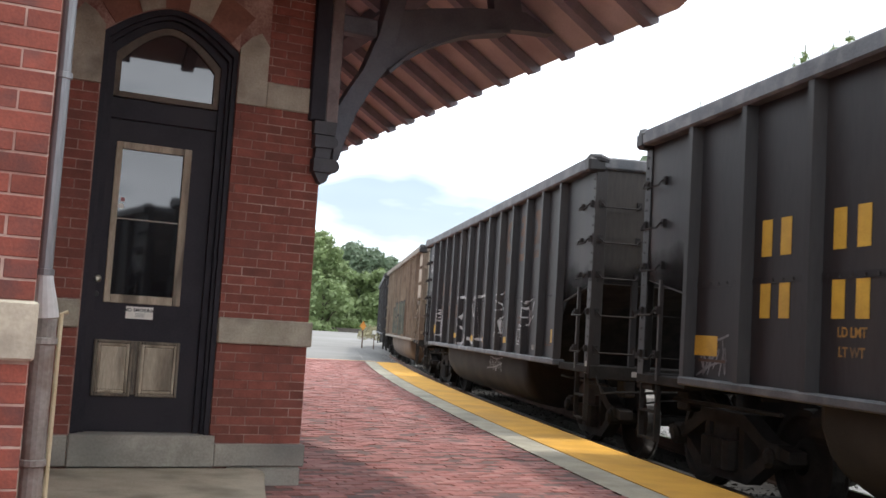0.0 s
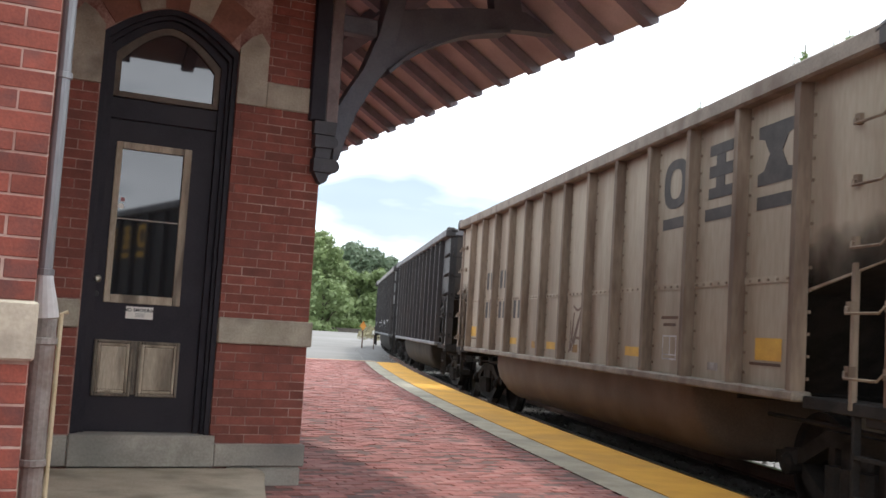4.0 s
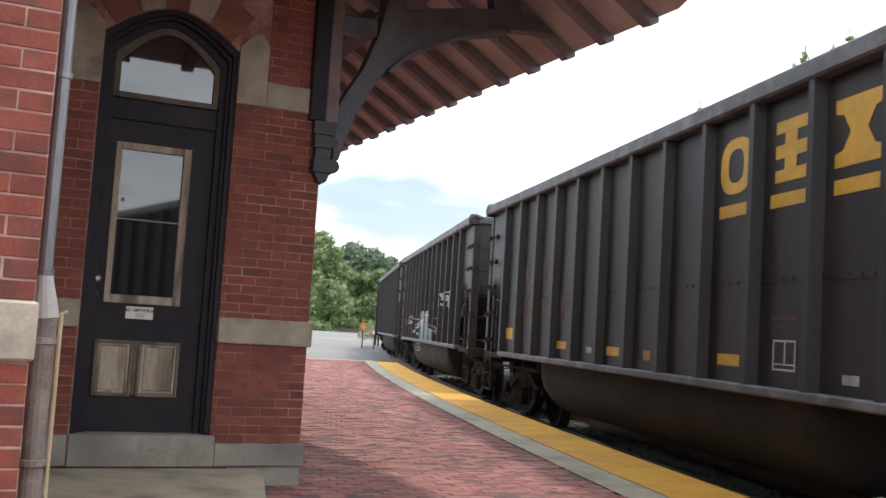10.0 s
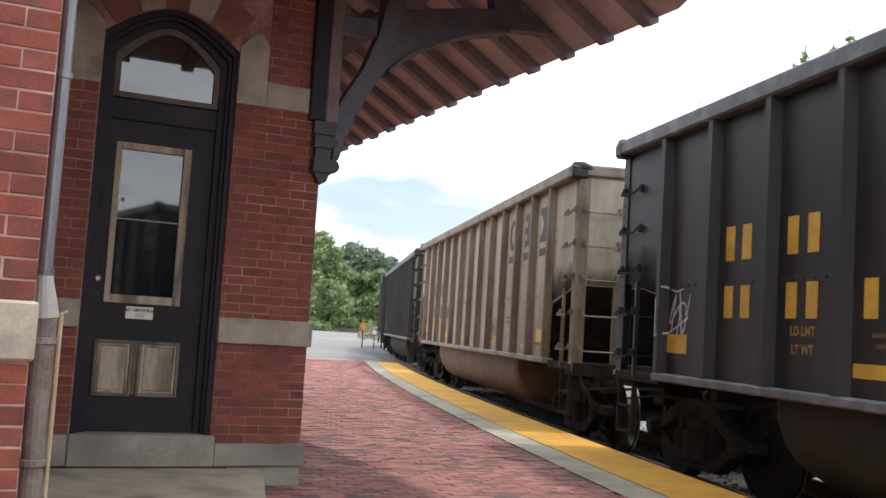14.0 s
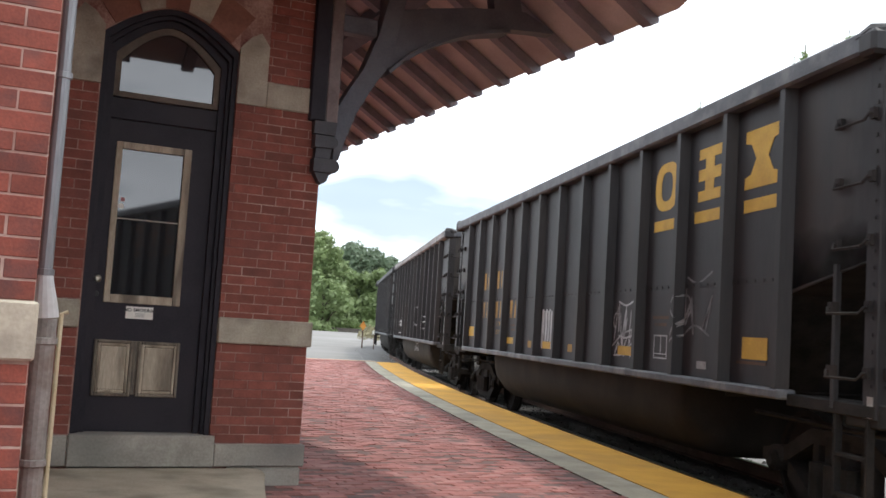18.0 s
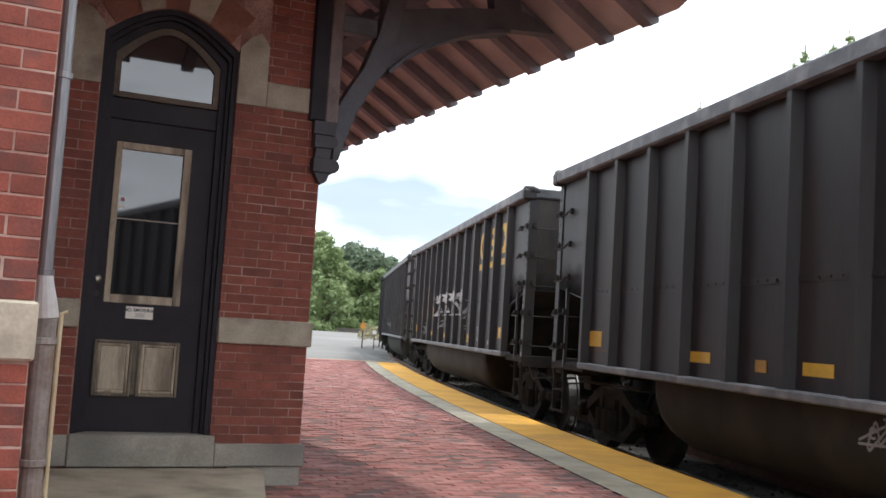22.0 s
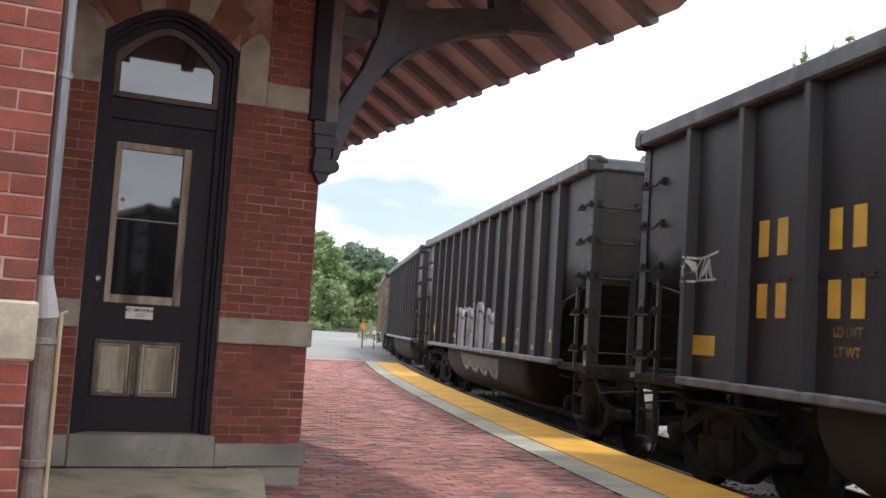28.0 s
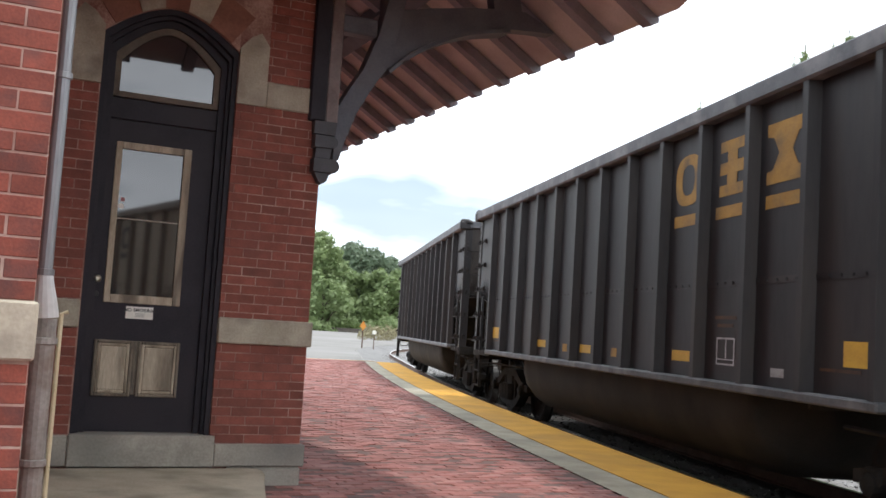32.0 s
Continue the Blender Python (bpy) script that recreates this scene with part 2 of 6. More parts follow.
ASPHALT = surface("pale_asphalt", (0.155, 0.149, 0.138), (0.215, 0.207, 0.193), 0.3, 0.95, bump=0.1, grain=20, stain=(0.27, 0.265, 0.258), stain_amount=0.5, stain_scale=0.08)
EARTH = surface("earth_grass", (0.10, 0.12, 0.05), (0.18, 0.19, 0.09), 0.3, 0.95, grain=4, stain=(0.22, 0.2, 0.15), stain_amount=0.5, stain_scale=0.1)
BARK = surface("bark", (0.07, 0.055, 0.04), (0.13, 0.1, 0.075), 6, 0.9, bump=0.5, streak=True)
FOX = surface("decal_yellow", (0.50, 0.29, 0.035), (0.66, 0.40, 0.05), 5, 0.6, bump=0.0, stain=(0.4, 0.2, 0.03), stain_amount=0.3)
FOX_OLD = surface("faded_yellow", (0.30, 0.16, 0.035), (0.46, 0.26, 0.055), 6, 0.7, bump=0.0, stain=(0.06, 0.05, 0.045), stain_amount=0.9, stain_scale=3)
FOX_DIM = surface("ghost_orange", (0.055, 0.031, 0.019), (0.135, 0.069, 0.033), 3, 0.7, bump=0.0, stain=(0.024, 0.021, 0.021), stain_amount=0.95, stain_scale=2.5)
LOGO_DARK = surface("logo_black", (0.035, 0.033, 0.033), (0.07, 0.065, 0.06), 6, 0.7, bump=0.0)
SPRAY = surface("spray_white", (0.42, 0.42, 0.42), (0.62, 0.62, 0.62), 6, 0.7, bump=0.0, stain=(0.12, 0.12, 0.12), stain_amount=0.6, stain_scale=5)
SPRAY_DIM = surface("spray_dim", (0.16, 0.16, 0.165), (0.28, 0.28, 0.285), 6, 0.7, bump=0.0, stain=(0.06, 0.06, 0.06), stain_amount=0.8, stain_scale=4)
SPRAY_GREEN = surface("spray_green", (0.052, 0.064, 0.052), (0.11, 0.125, 0.10), 4, 0.7, bump=0.0, stain=(0.2, 0.15, 0.1), stain_amount=0.4)
SPRAY_DARK = surface("spray_dark", (0.03, 0.035, 0.035), (0.06, 0.065, 0.062), 4, 0.7, bump=0.0)
SPRAY_BROWN = surface("spray_brown", (0.11, 0.07, 0.05), (0.17, 0.11, 0.08), 4, 0.7, bump=0.0)


def leaf_material(name, low, high):
    m = bpy.data.materials.new(name)
    m.use_nodes = True
    n, k = m.node_tree.nodes, m.node_tree.links
    bsdf, out = n["Principled BSDF"], n["Material Output"]
    geo, ramp, noise_n = n.new("ShaderNodeNewGeometry"), n.new("ShaderNodeValToRGB"), n.new("ShaderNodeTexNoise")
    co, mixf = n.new("ShaderNodeTexCoord"), n.new("ShaderNodeMath")
    noise_n.inputs["Scale"].default_value = 0.6
    k.new(co.outputs["Object"], noise_n.inputs["Vector"])
    mixf.operation = "MULTIPLY_ADD"
    mixf.inputs[1].default_value = 0.5
    k.new(geo.outputs["Random Per Island"], mixf.inputs[0])
    half = n.new("ShaderNodeMath")
    half.operation, half.inputs[1].default_value = "MULTIPLY", 0.5
    k.new(noise_n.outputs["Fac"], half.inputs[0])
    k.new(half.outputs[0], mixf.inputs[2])
    ramp.color_ramp.elements[0].position, ramp.color_ramp.elements[1].position = 0.2, 0.8
    ramp.color_ramp.elements[0].color, ramp.color_ramp.elements[1].color = (*low, 1), (*high, 1)
    k.new(mixf.outputs[0], ramp.inputs["Fac"])
    k.new(ramp.outputs["Color"], bsdf.inputs["Base Color"])
    bsdf.inputs["Roughness"].default_value = 0.6
    tr, mx = n.new("ShaderNodeBsdfTranslucent"), n.new("ShaderNodeMixShader")
    k.new(ramp.outputs["Color"], tr.inputs["Color"])
    mx.inputs[0].default_value = 0.5
    k.new(bsdf.outputs[0], mx.inputs[1])
    k.new(tr.outputs[0], mx.inputs[2])
    k.new(mx.outputs[0], out.inputs["Surface"])
    return m




def brickwork(name, low, high, joint):
    """Plain running-bond brickwork for walls that stand out of reach."""
    m = bpy.data.materials.new(name)
    m.use_nodes = True
    n, k = m.node_tree.nodes, m.node_tree.links
    bsdf = n["Principled BSDF"]
    co, sep, comb, tex, bump = (n.new(q) for q in ("ShaderNodeTexCoord", "ShaderNodeSeparateXYZ", "ShaderNodeCombineXYZ", "ShaderNodeTexBrick", "ShaderNodeBump"))
    add = n.new("ShaderNodeMath")
    k.new(co.outputs["Object"], sep.inputs[0])
    k.new(sep.outputs[0], add.inputs[0])
    k.new(sep.outputs[1], add.inputs[1])
    k.new(add.outputs[0], comb.inputs[0])
    k.new(sep.outputs[2], comb.inputs[1])
    k.new(comb.outputs[0], tex.inputs["Vector"])
    tex.inputs["Scale"].default_value, tex.inputs["Mortar Size"].default_value = 1.0, 0.004
    tex.inputs["Brick Width"].default_value, tex.inputs["Row Height"].default_value = 0.2125, 0.0666
    for key, c in (("Color1", low), ("Color2", high), ("Mortar", joint)):
        tex.inputs[key].default_value = (*c, 1)
    k.new(tex.outputs["Color"], bsdf.inputs["Base Color"])
    bump.inputs["Strength"].default_value, bump.inputs["Distance"].default_value = 0.4, 0.01
    bump.invert = True
    k.new(tex.outputs["Fac"], bump.inputs["Height"])
    k.new(bump.outputs[0], bsdf.inputs["Normal"])
    bsdf.inputs["Roughness"].default_value = 0.88
    return m


BRICKWORK = brickwork("brickwork", (0.20, 0.055, 0.044), (0.29, 0.08, 0.06), (0.38, 0.25, 0.21))
LEAF = leaf_material("leaves", (0.125, 0.18, 0.115), (0.225, 0.285, 0.19))
LEAF_LIGHT = leaf_material("leaves_light", (0.175, 0.245, 0.105), (0.31, 0.385, 0.185))
NEEDLE = leaf_material("needles", (0.17, 0.235, 0.092), (0.32, 0.39, 0.18))
STRAW = leaf_material("dry_grass", (0.20, 0.18, 0.10), (0.34, 0.31, 0.19))
GLASS = bpy.data.materials.new("window_glass")
GLASS.use_nodes = True
gb = GLASS.node_tree.nodes["Principled BSDF"]
gb.inputs["Base Color"].default_value = (0.012, 0.013, 0.015, 1)
gb.inputs["Roughness"].default_value, gb.inputs["IOR"].default_value = 0.03, 1.9
gb.inputs["Specular IOR Level"].default_value = 0.55


# ---- mesh helpers ----
def mesh_from(name, bm, material, smooth=False):
    me = bpy.data.meshes.new(name)
    bmesh.ops.recalc_face_normals(bm, faces=bm.faces)
    bm.to_mesh(me)
    bm.free()
    me.materials.append(material)
    if smooth:
        for poly in me.polygons:
            poly.use_smooth = True
    return me


def part(name, bm, material, parent, label="", smooth=False):
    """Links bm as one mesh object under parent."""
    ob = new(name, mesh_from(name, bm, material, smooth))
    ob.parent = parent
    if label:
        ob["label"] = label
    return ob


def thing(name, label, category, group="", kind="", m=None):
    ob = new(name)
    ob.empty_display_size = 0.2
    if m is not None:
        ob.matrix_world = m
    return tagged(ob, label, category, group, kind)


def solid(name, bm, material, label, category, kind="", group="", m=None, smooth=False):
    ob = new(name, mesh_from(name, bm, material, smooth))
    if m is not None:
        ob.matrix_world = m
    return tagged(ob, label, category, group, kind)


def box(bm, x0, x1, y0, y1, z0, z1, bevel=0.0):
    vs = [bm.verts.new((x, y, z)) for x in (x0, x1) for y in (y0, y1) for z in (z0, z1)]
    fs = [bm.faces.new([vs[i] for i in q]) for q in ((0, 1, 3, 2), (4, 6, 7, 5), (0, 4, 5, 1), (2, 3, 7, 6), (0, 2, 6, 4), (1, 5, 7, 3))]
    if bevel:
        bmesh.ops.bevel(bm, geom=list({e for f in fs for e in f.edges}), offset=bevel, segments=1, affect="EDGES")
    return bm


def boxes(*rows, bevel=0.0):
    bm = bmesh.new()
    for r in rows:
        box(bm, *r, bevel=bevel)
    return bm


def prism(bm, outline, axis, a, b):
    """Extrudes a closed outline, given in the two other axes in order, from a to b along axis."""
    def at(p, w):
        q = list(p)
        q.insert(axis, w)
        return bm.verts.new(q)
    lo, hi = [at(p, a) for p in outline], [at(p, b) for p in outline]
    n = len(outline)
    bm.faces.new(lo)
    bm.faces.new(hi[::-1])
    for i in range(n):
        bm.faces.new((lo[i], lo[(i + 1) % n], hi[(i + 1) % n], hi[i]))
    return bm


def tube(bm, points, radius, sides=8):
    """A round bar along a chain of points, with a radius or one per point."""
    radii = radius if isinstance(radius, (list, tuple)) else [radius] * len(points)
    pts = [Vector(p) for p in points]
    rings, u = [], None
    for i, p in enumerate(pts):
        d = (pts[min(i + 1, len(pts) - 1)] - pts[max(i - 1, 0)]).normalized()
        u = d.orthogonal().normalized() if u is None else (u - d * u.dot(d)).normalized()
        w = d.cross(u)
        rings.append([bm.verts.new(p + radii[i] * (u * math.cos(2 * math.pi * j / sides) + w * math.sin(2 * math.pi * j / sides))) for j in range(sides)])
    for a, b in zip(rings, rings[1:]):
        for j in range(sides):
            bm.faces.new((a[j], a[(j + 1) % sides], b[(j + 1) % sides], b[j]))
    bm.faces.new(rings[0][::-1])
    bm.faces.new(rings[-1])
    return bm


def lathe(bm, profile, axis_y=True, sides=20, centre=(0, 0, 0)):
    """Turns a profile of (along, radius) about the local y axis (or z)."""
    c = Vector(centre)
    rings = []
    for a, r in profile:
        ring = []
        for i in range(sides):
            t = 2 * math.pi * i / sides
            v = (r * math.cos(t), a, r * math.sin(t)) if axis_y else (r * math.cos(t), r * math.sin(t), a)
            ring.append(bm.verts.new(c + Vector(v)))
        rings.append(ring)
    for a, b in zip(rings, rings[1:]):
        for i in range(sides):
            bm.faces.new((a[i], a[(i + 1) % sides], b[(i + 1) % sides], b[i]))
    bm.faces.new(rings[0])
    bm.faces.new(rings[-1][::-1])
    return bm


# ---- the line of the track: a wide right-hand bend past the platform, tighter beyond it ----
FOOT, HEADING = Vector((4.153, 0.961)), -0.2274
STEP = 0.5


def bend(s):
    if -70 < s < 30:
        return 0.0038
    if 30 <= s < 48:
        return 0.0006
    return 0.013 if 48 <= s < 120 else 0.0


TRACK = {0: (FOOT.x, FOOT.y, HEADING)}
for sign in (1, -1):
    x, y, a = TRACK[0]
    for i in range(1, 1400):
        a2 = a + sign * STEP * bend(sign * (i - 0.5) * STEP)
        mid_a = (a + a2) / 2
        x, y, a = x + sign * STEP * math.sin(mid_a), y + sign * STEP * math.cos(mid_a), a2
        TRACK[sign * i] = (x, y, a)


def along(s, off=0.0):
    """Place and heading at s metres along the platform's edge, off metres beyond it towards the track."""
    i = math.floor(s / STEP)
    f = s / STEP - i
    p, q = TRACK[i], TRACK[i + 1]
    x, y, a = (p[j] + (q[j] - p[j]) * f for j in range(3))
    return Vector((x + off * math.cos(a), y - off * math.sin(a))), a


RAIL_Z = -0.20          # top of rail below the platform
CENTRE = 1.507          # track centre beyond the platform's edge


def ribbon(name, s0, s1, step, offs, zs, material, label, category, kind="structure"):
    """A strip along the track with the given cross section."""
    bm = bmesh.new()
    rows = []
    n = int((s1 - s0) / step)
    for i in range(n + 1):
        s = s0 + (s1 - s0) * i / n
        rows.append([bm.verts.new((*along(s, o)[0], z)) for o, z in zip(offs, zs)])
    for a, b in zip(rows, rows[1:]):
        for j in range(len(offs) - 1):
            bm.faces.new((a[j], a[j + 1], b[j + 1], b[j]))
    ob = solid(name, bm, material, label, category, kind)
    return ob


# ---- ground, track bed and platform ----
bm = bmesh.new()
bmesh.ops.create_grid(bm, x_segments=8, y_segments=8, size=1600)
solid("ground", bm, EARTH, "rough grassy ground that reaches to the horizon", "ground", "structure", m=pose(0, 0, -0.75))
# the bed under the track has a darker colour than the shoulder
ribbon("ballast", -60, 32.9, 1.0, (0.02, 0.4, 0.5, CENTRE - 0.85, CENTRE + 0.85, CENTRE + 1.25), (-0.36, -0.35, -0.36, -0.37, -0.37, -0.375), BALLAST_DARK, "dark ballast under the track", "ballast", "structure")
ribbon("ballast_shoulder", -60, 32.9, 1.0, (CENTRE + 1.25, CENTRE + 1.7, CENTRE + 3.4, CENTRE + 9), (-0.375, -0.38, -0.62, -0.70), BALLAST, "grey crushed-stone shoulder beyond the track", "ballast", "structure")
ribbon("ballast_far", 32.9, 300, 2.0, (-0.9, -0.5, 0.3, CENTRE - 0.85, CENTRE + 0.85, CENTRE + 1.7, CENTRE + 3.4, CENTRE + 9), (-0.11, -0.16, -0.34, -0.37, -0.37, -0.38, -0.62, -0.70), BALLAST_PALE, "grey crushed-stone ballast beyond the platform", "ballast", "structure")
EDGE_W, KERB_W = 0.732, 0.375
ribbon("platform_edge", -30, 32.9, 0.6, (-EDGE_W, 0.0, 0.0, -0.06), (0.006, 0.006, -0.06, -0.42), YELLOW, "yellow painted warning strip along the platform's edge", "platform edge")
ribbon("kerb", -30, 32.9, 0.6, (-EDGE_W - KERB_W, -EDGE_W - 0.012, -EDGE_W - 0.012, -EDGE_W - KERB_W), (0.004, 0.004, -0.3, -0.3), KERB, "pale concrete kerb beside the yellow strip", "kerb")
ribbon("platform_bed", -30, 32.9, 0.8, (-26, -EDGE_W - KERB_W - 0.01), (-0.006, -0.006), SAND, "sand-filled joints under the brick platform", "platform")
bm = bmesh.new()
far = [(*along(s, -0.9)[0], -0.10) for s in np.arange(33.0, 112, 3.0)]
vs = [bm.verts.new(p) for p in far] + [bm.verts.new(p) for p in ((24, 150.9, -0.1), (-90, 150.9, -0.1), (-60, 31, -0.1), (-24, 31, -0.1), (*along(33.0, -20)[0], -0.1))]
bm.faces.new(vs)
solid("road", bm, ASPHALT, "pale worn asphalt yard beyond the platform's end", "road", "structure")

track = thing("railway_track", "rusty steel rails with bright tops on dark sleepers", "track", kind="structure")
for side in (-1, 1):
    c = CENTRE + side * 0.7175
    for nm, mt, prof in (("rail", RAIL_SIDE, ((-0.07, -0.172), (0.07, -0.172), (0.07, -0.16), (0.012, -0.145), (0.012, -0.045), (0.036, -0.035), (0.036, -0.004), (-0.036, -0.004), (-0.036, -0.035), (-0.012, -0.045), (-0.012, -0.145), (-0.07, -0.16))),
                         ("rail_head", TREAD, ((-0.034, -0.004), (0.034, -0.004), (0.03, 0.0), (-0.03, 0.0)))):
        bm = bmesh.new()
        rows = []
        for i in range(-60, 151):
            s = i * 1.0 if i < 60 else 60 + (i - 60) * 3.0
            rows.append([bm.verts.new((*along(s, c + o)[0], RAIL_Z + z)) for o, z in prof])
        for a, b in zip(rows, rows[1:]):
            for j in range(len(prof)):
                k2 = (j + 1) % len(prof)
                bm.faces.new((a[j], a[k2], b[k2], b[j]))
        part(nm, bm, mt, track, "bright worn rail top" if nm == "rail_head" else "")
tie_mesh = mesh_from("sleeper", boxes((-0.115, 0.115, -1.3, 1.3, -0.36, -0.172), bevel=0.012), TIE)
for i in range(150):
    s = -20 + i * 0.52
    p, a = along(s, CENTRE)
    t = new("sleeper", tie_mesh)
    t.parent = track
    t.matrix_local = pose(p.x, p.y, RAIL_Z, 0, 0, 90 - math.degrees(a))

# ---- the station building ----
BLD = pose(-0.960, 7.521, 0, 0, 0, 24.476)
WING_U, WING_Y = -2.08, -3.82
EAVE_U, EAVE_Z = 2.317, 3.628


def wall(name, rows, material, label):
    return solid(name, boxes(*rows), material, label, "wall", "structure", m=BLD)


wall("wall_door", [(WING_U + 0.01, -1.62, 0.005, 0.35, 0, 4.98), (-0.676, -0.006, 0.005, 0.35, 0, 4.98)], MORTAR_DARK, "red brick wall beside the station door with stone bands")
bm = bmesh.new()
top = []
for i in range(25):
    f = -1 + i / 12
    top.append((-1.148 + 0.472 * f, 3.13 + 0.235 * (1 - abs(f) ** 1.7)))
prism(bm, top + [(-0.676, 4.98), (-1.62, 4.98)], 1, 0.005, 0.35)
solid("wall_over_door", bm, MORTAR_DARK, "red brick wall above the arched door", "wall", "structure", m=BLD)
wall("wall_track_side", [(-0.35, -0.004, 0.36, 14, 0, 4.98)], BRICKWORK, "red brick wall along the platform")
wall("wall_wing_far", [(-9, -2.756, WING_Y, WING_Y + 0.35, 0, 5)], BRICKWORK, "red brick front of the wing, further along")
wall("wall_wing_front", [(-2.754, WING_U - 0.006, WING_Y + 0.005, WING_Y + 0.35, 0, 5)], MORTAR, "red brick front of the projecting wing")
wall("wall_wing_side", [(WING_U - 0.35, WING_U - 0.012, WING_Y + 0.36, 0, 0, 5)], BRICKWORK, "red brick side of the projecting wing")
wall("wall_back", [(-9, -0.36, 13.6, 14, 0, 4.98), (-9, -8.65, WING_Y + 0.36, 13.6, 0, 4.98)], BRICKWORK, "red brick walls at the back of the station")
wall("ceiling", [(-8.6, -0.4, WING_Y + 0.4, 13.5, 4.4, 4.5)], STONE, "plain ceiling inside the station")

# roof: sloping boards on rafters, slate above
RISE = 0.62
roof = thing("roof", "wide bracketed station roof with dark rafters and red-brown boards", "roof", kind="structure", m=BLD)
CORNER_Y = -1.22
Z0 = EAVE_Z + 0.075


def soffit(name, pts, label):
    bm = bmesh.new()
    lo = [bm.verts.new(p) for p in pts]
    hi = [bm.verts.new((p[0], p[1], p[2] + 0.07)) for p in pts]
    bm.faces.new(lo)
    bm.faces.new(hi)
    for i in range(len(pts)):
        bm.faces.new((lo[i], lo[(i + 1) % len(pts)], hi[(i + 1) % len(pts)], hi[i]))
    part(name, bm, SOFFIT, roof, label)


ridge_u, HIP_Y = -4.5, -2.72
zr, z_hip = Z0 + (EAVE_U - ridge_u) * RISE, Z0 + EAVE_U * RISE
soffit("roof_boards", [(EAVE_U, CORNER_Y, Z0), (EAVE_U, 15, Z0), (ridge_u, 15, zr), (ridge_u, -0.2, zr), (0.0, -0.2, z_hip)], "red-brown tongue-and-groove soffit boards")
soffit("hip_boards", [(EAVE_U, CORNER_Y, Z0), (0.0, -0.2, z_hip), (1.78, HIP_Y, Z0)], "red-brown soffit boards at the hip")
soffit("front_boards", [(1.78, HIP_Y, Z0), (0.0, -0.2, z_hip), (WING_U, -0.2, z_hip), (WING_U, HIP_Y, Z0)], "red-brown soffit boards over the door")
# rafters with their tails, and the curved timber bracket at the corner
rafter_bm = bmesh.new()
run = 3.0
prism(rafter_bm, [(0.07, -0.0), (0.07, 0.035), (0.0, 0.075), (-run, 0.075 + run * RISE), (-run, run * RISE - 0.03), (0.0, -0.03)], 1, -0.055, 0.055)
rafter_mesh = mesh_from("rafter", rafter_bm, RAFTER)
for i in range(24):
    r = new("rafter", rafter_mesh)
    r.parent = roof
    r.matrix_local = pose(EAVE_U - 0.07, -0.929 + 0.6 * i, EAVE_Z + 0.03)
short_bm = bmesh.new()
prism(short_bm, [(0.07, -0.0), (0.07, 0.035), (0.0, 0.075), (-2.4, 0.075 + 2.4 * RISE), (-2.4, 2.4 * RISE - 0.03), (0.0, -0.03)], 1, -0.055, 0.055)
short_mesh = mesh_from("rafter", short_bm, RAFTER)
for i in range(6):
    r = new("rafter", short_mesh)
    r.parent = roof
    r.matrix_local = pose(1.31 - 0.62 * i, HIP_Y + 0.07, EAVE_Z + 0.03, 0, 0, -90)
r = new("rafter", short_mesh)
r.parent = roof
r.matrix_local = pose(2.03, -2.0, EAVE_Z + 0.03, 0, 0, -40)
bm = bmesh.new()
prism(bm, [(EAVE_U - 1.20, EAVE_Z + 0.66), (EAVE_U - 1.06, EAVE_Z + 0.57), (EAVE_U - 1.06, EAVE_Z + 0.72), (EAVE_U - 1.2, EAVE_Z + 0.8)], 1, CORNER_Y, 14)
part("purlin", bm, TIMBER, roof)

bracket = thing("roof_bracket", "dark painted curved timber bracket on a stone corbel", "bracket", m=BLD)
part("wall_post", boxes((-0.13, -0.002, -0.05, 0.24, 2.70, 4.9), bevel=0.012), BLACK_PAINT, bracket, "black painted wall post")
part("wall_board", boxes((0.0, 0.10, -0.03, 0.22, 2.70, 4.9), bevel=0.01), WALL_BOARD, bracket, "brown board behind the brace")
# straight brace that runs on up to the roof, a cusped spandrel under the beam, and a short strut to the purlin
bm = bmesh.new()
prism(bm, [(0.105, 2.44), (0.105, 2.82), (0.21, 3.02), (0.31, 3.19), (0.41, 3.46), (0.48, 3.77), (0.55, 4.15), (0.70, 4.15), (0.62, 3.77), (0.56, 3.45), (0.50, 3.215), (0.39, 3.05), (0.27, 2.82), (0.20, 2.62), (0.15, 2.44)], 1, 0.045, 0.195)
part("brace", bm, TIMBER, bracket)
bm = bmesh.new()
under = [(0.505, 3.205), (0.58, 3.28), (0.656, 3.345), (0.77, 3.43), (0.89, 3.505), (1.037, 3.58), (1.16, 3.63), (1.29, 3.668), (1.55, 3.725), (1.80, 3.75), (1.985, 3.76)]
prism(bm, under + [(1.985, 3.785), (1.71, 3.90), (1.25, 3.85), (0.85, 3.77), (0.575, 3.70)], 1, 0.055, 0.185)
part("curved_beam", bm, TIMBER, bracket)
bm = bmesh.new()
edge = under[:9]
prism(bm, [(u, z - 0.004) for u, z in edge] + [(u + 0.012, z - 0.034) for u, z in edge[::-1]], 1, 0.02, 0.22)
part("beam_moulding", bm, TIMBER, bracket, "thin moulding along the curved underside")
part("tie", boxes((0.102, 0.405, 0.06, 0.18, 3.45, 3.59), bevel=0.012), TIMBER, bracket)
bm = bmesh.new()
prism(bm, [(1.42, 3.86), (1.68, 3.885), (1.60, 4.22), (1.36, 4.22)], 1, 0.06, 0.18)
part("strut", bm, TIMBER, bracket)
def roll(cu, cz, r, a0=-90, a1=90, n=7):
    return [(cu + r * math.cos(radians(a0 + (a1 - a0) * i / n)), cz + r * math.sin(radians(a0 + (a1 - a0) * i / n))) for i in range(n + 1)]


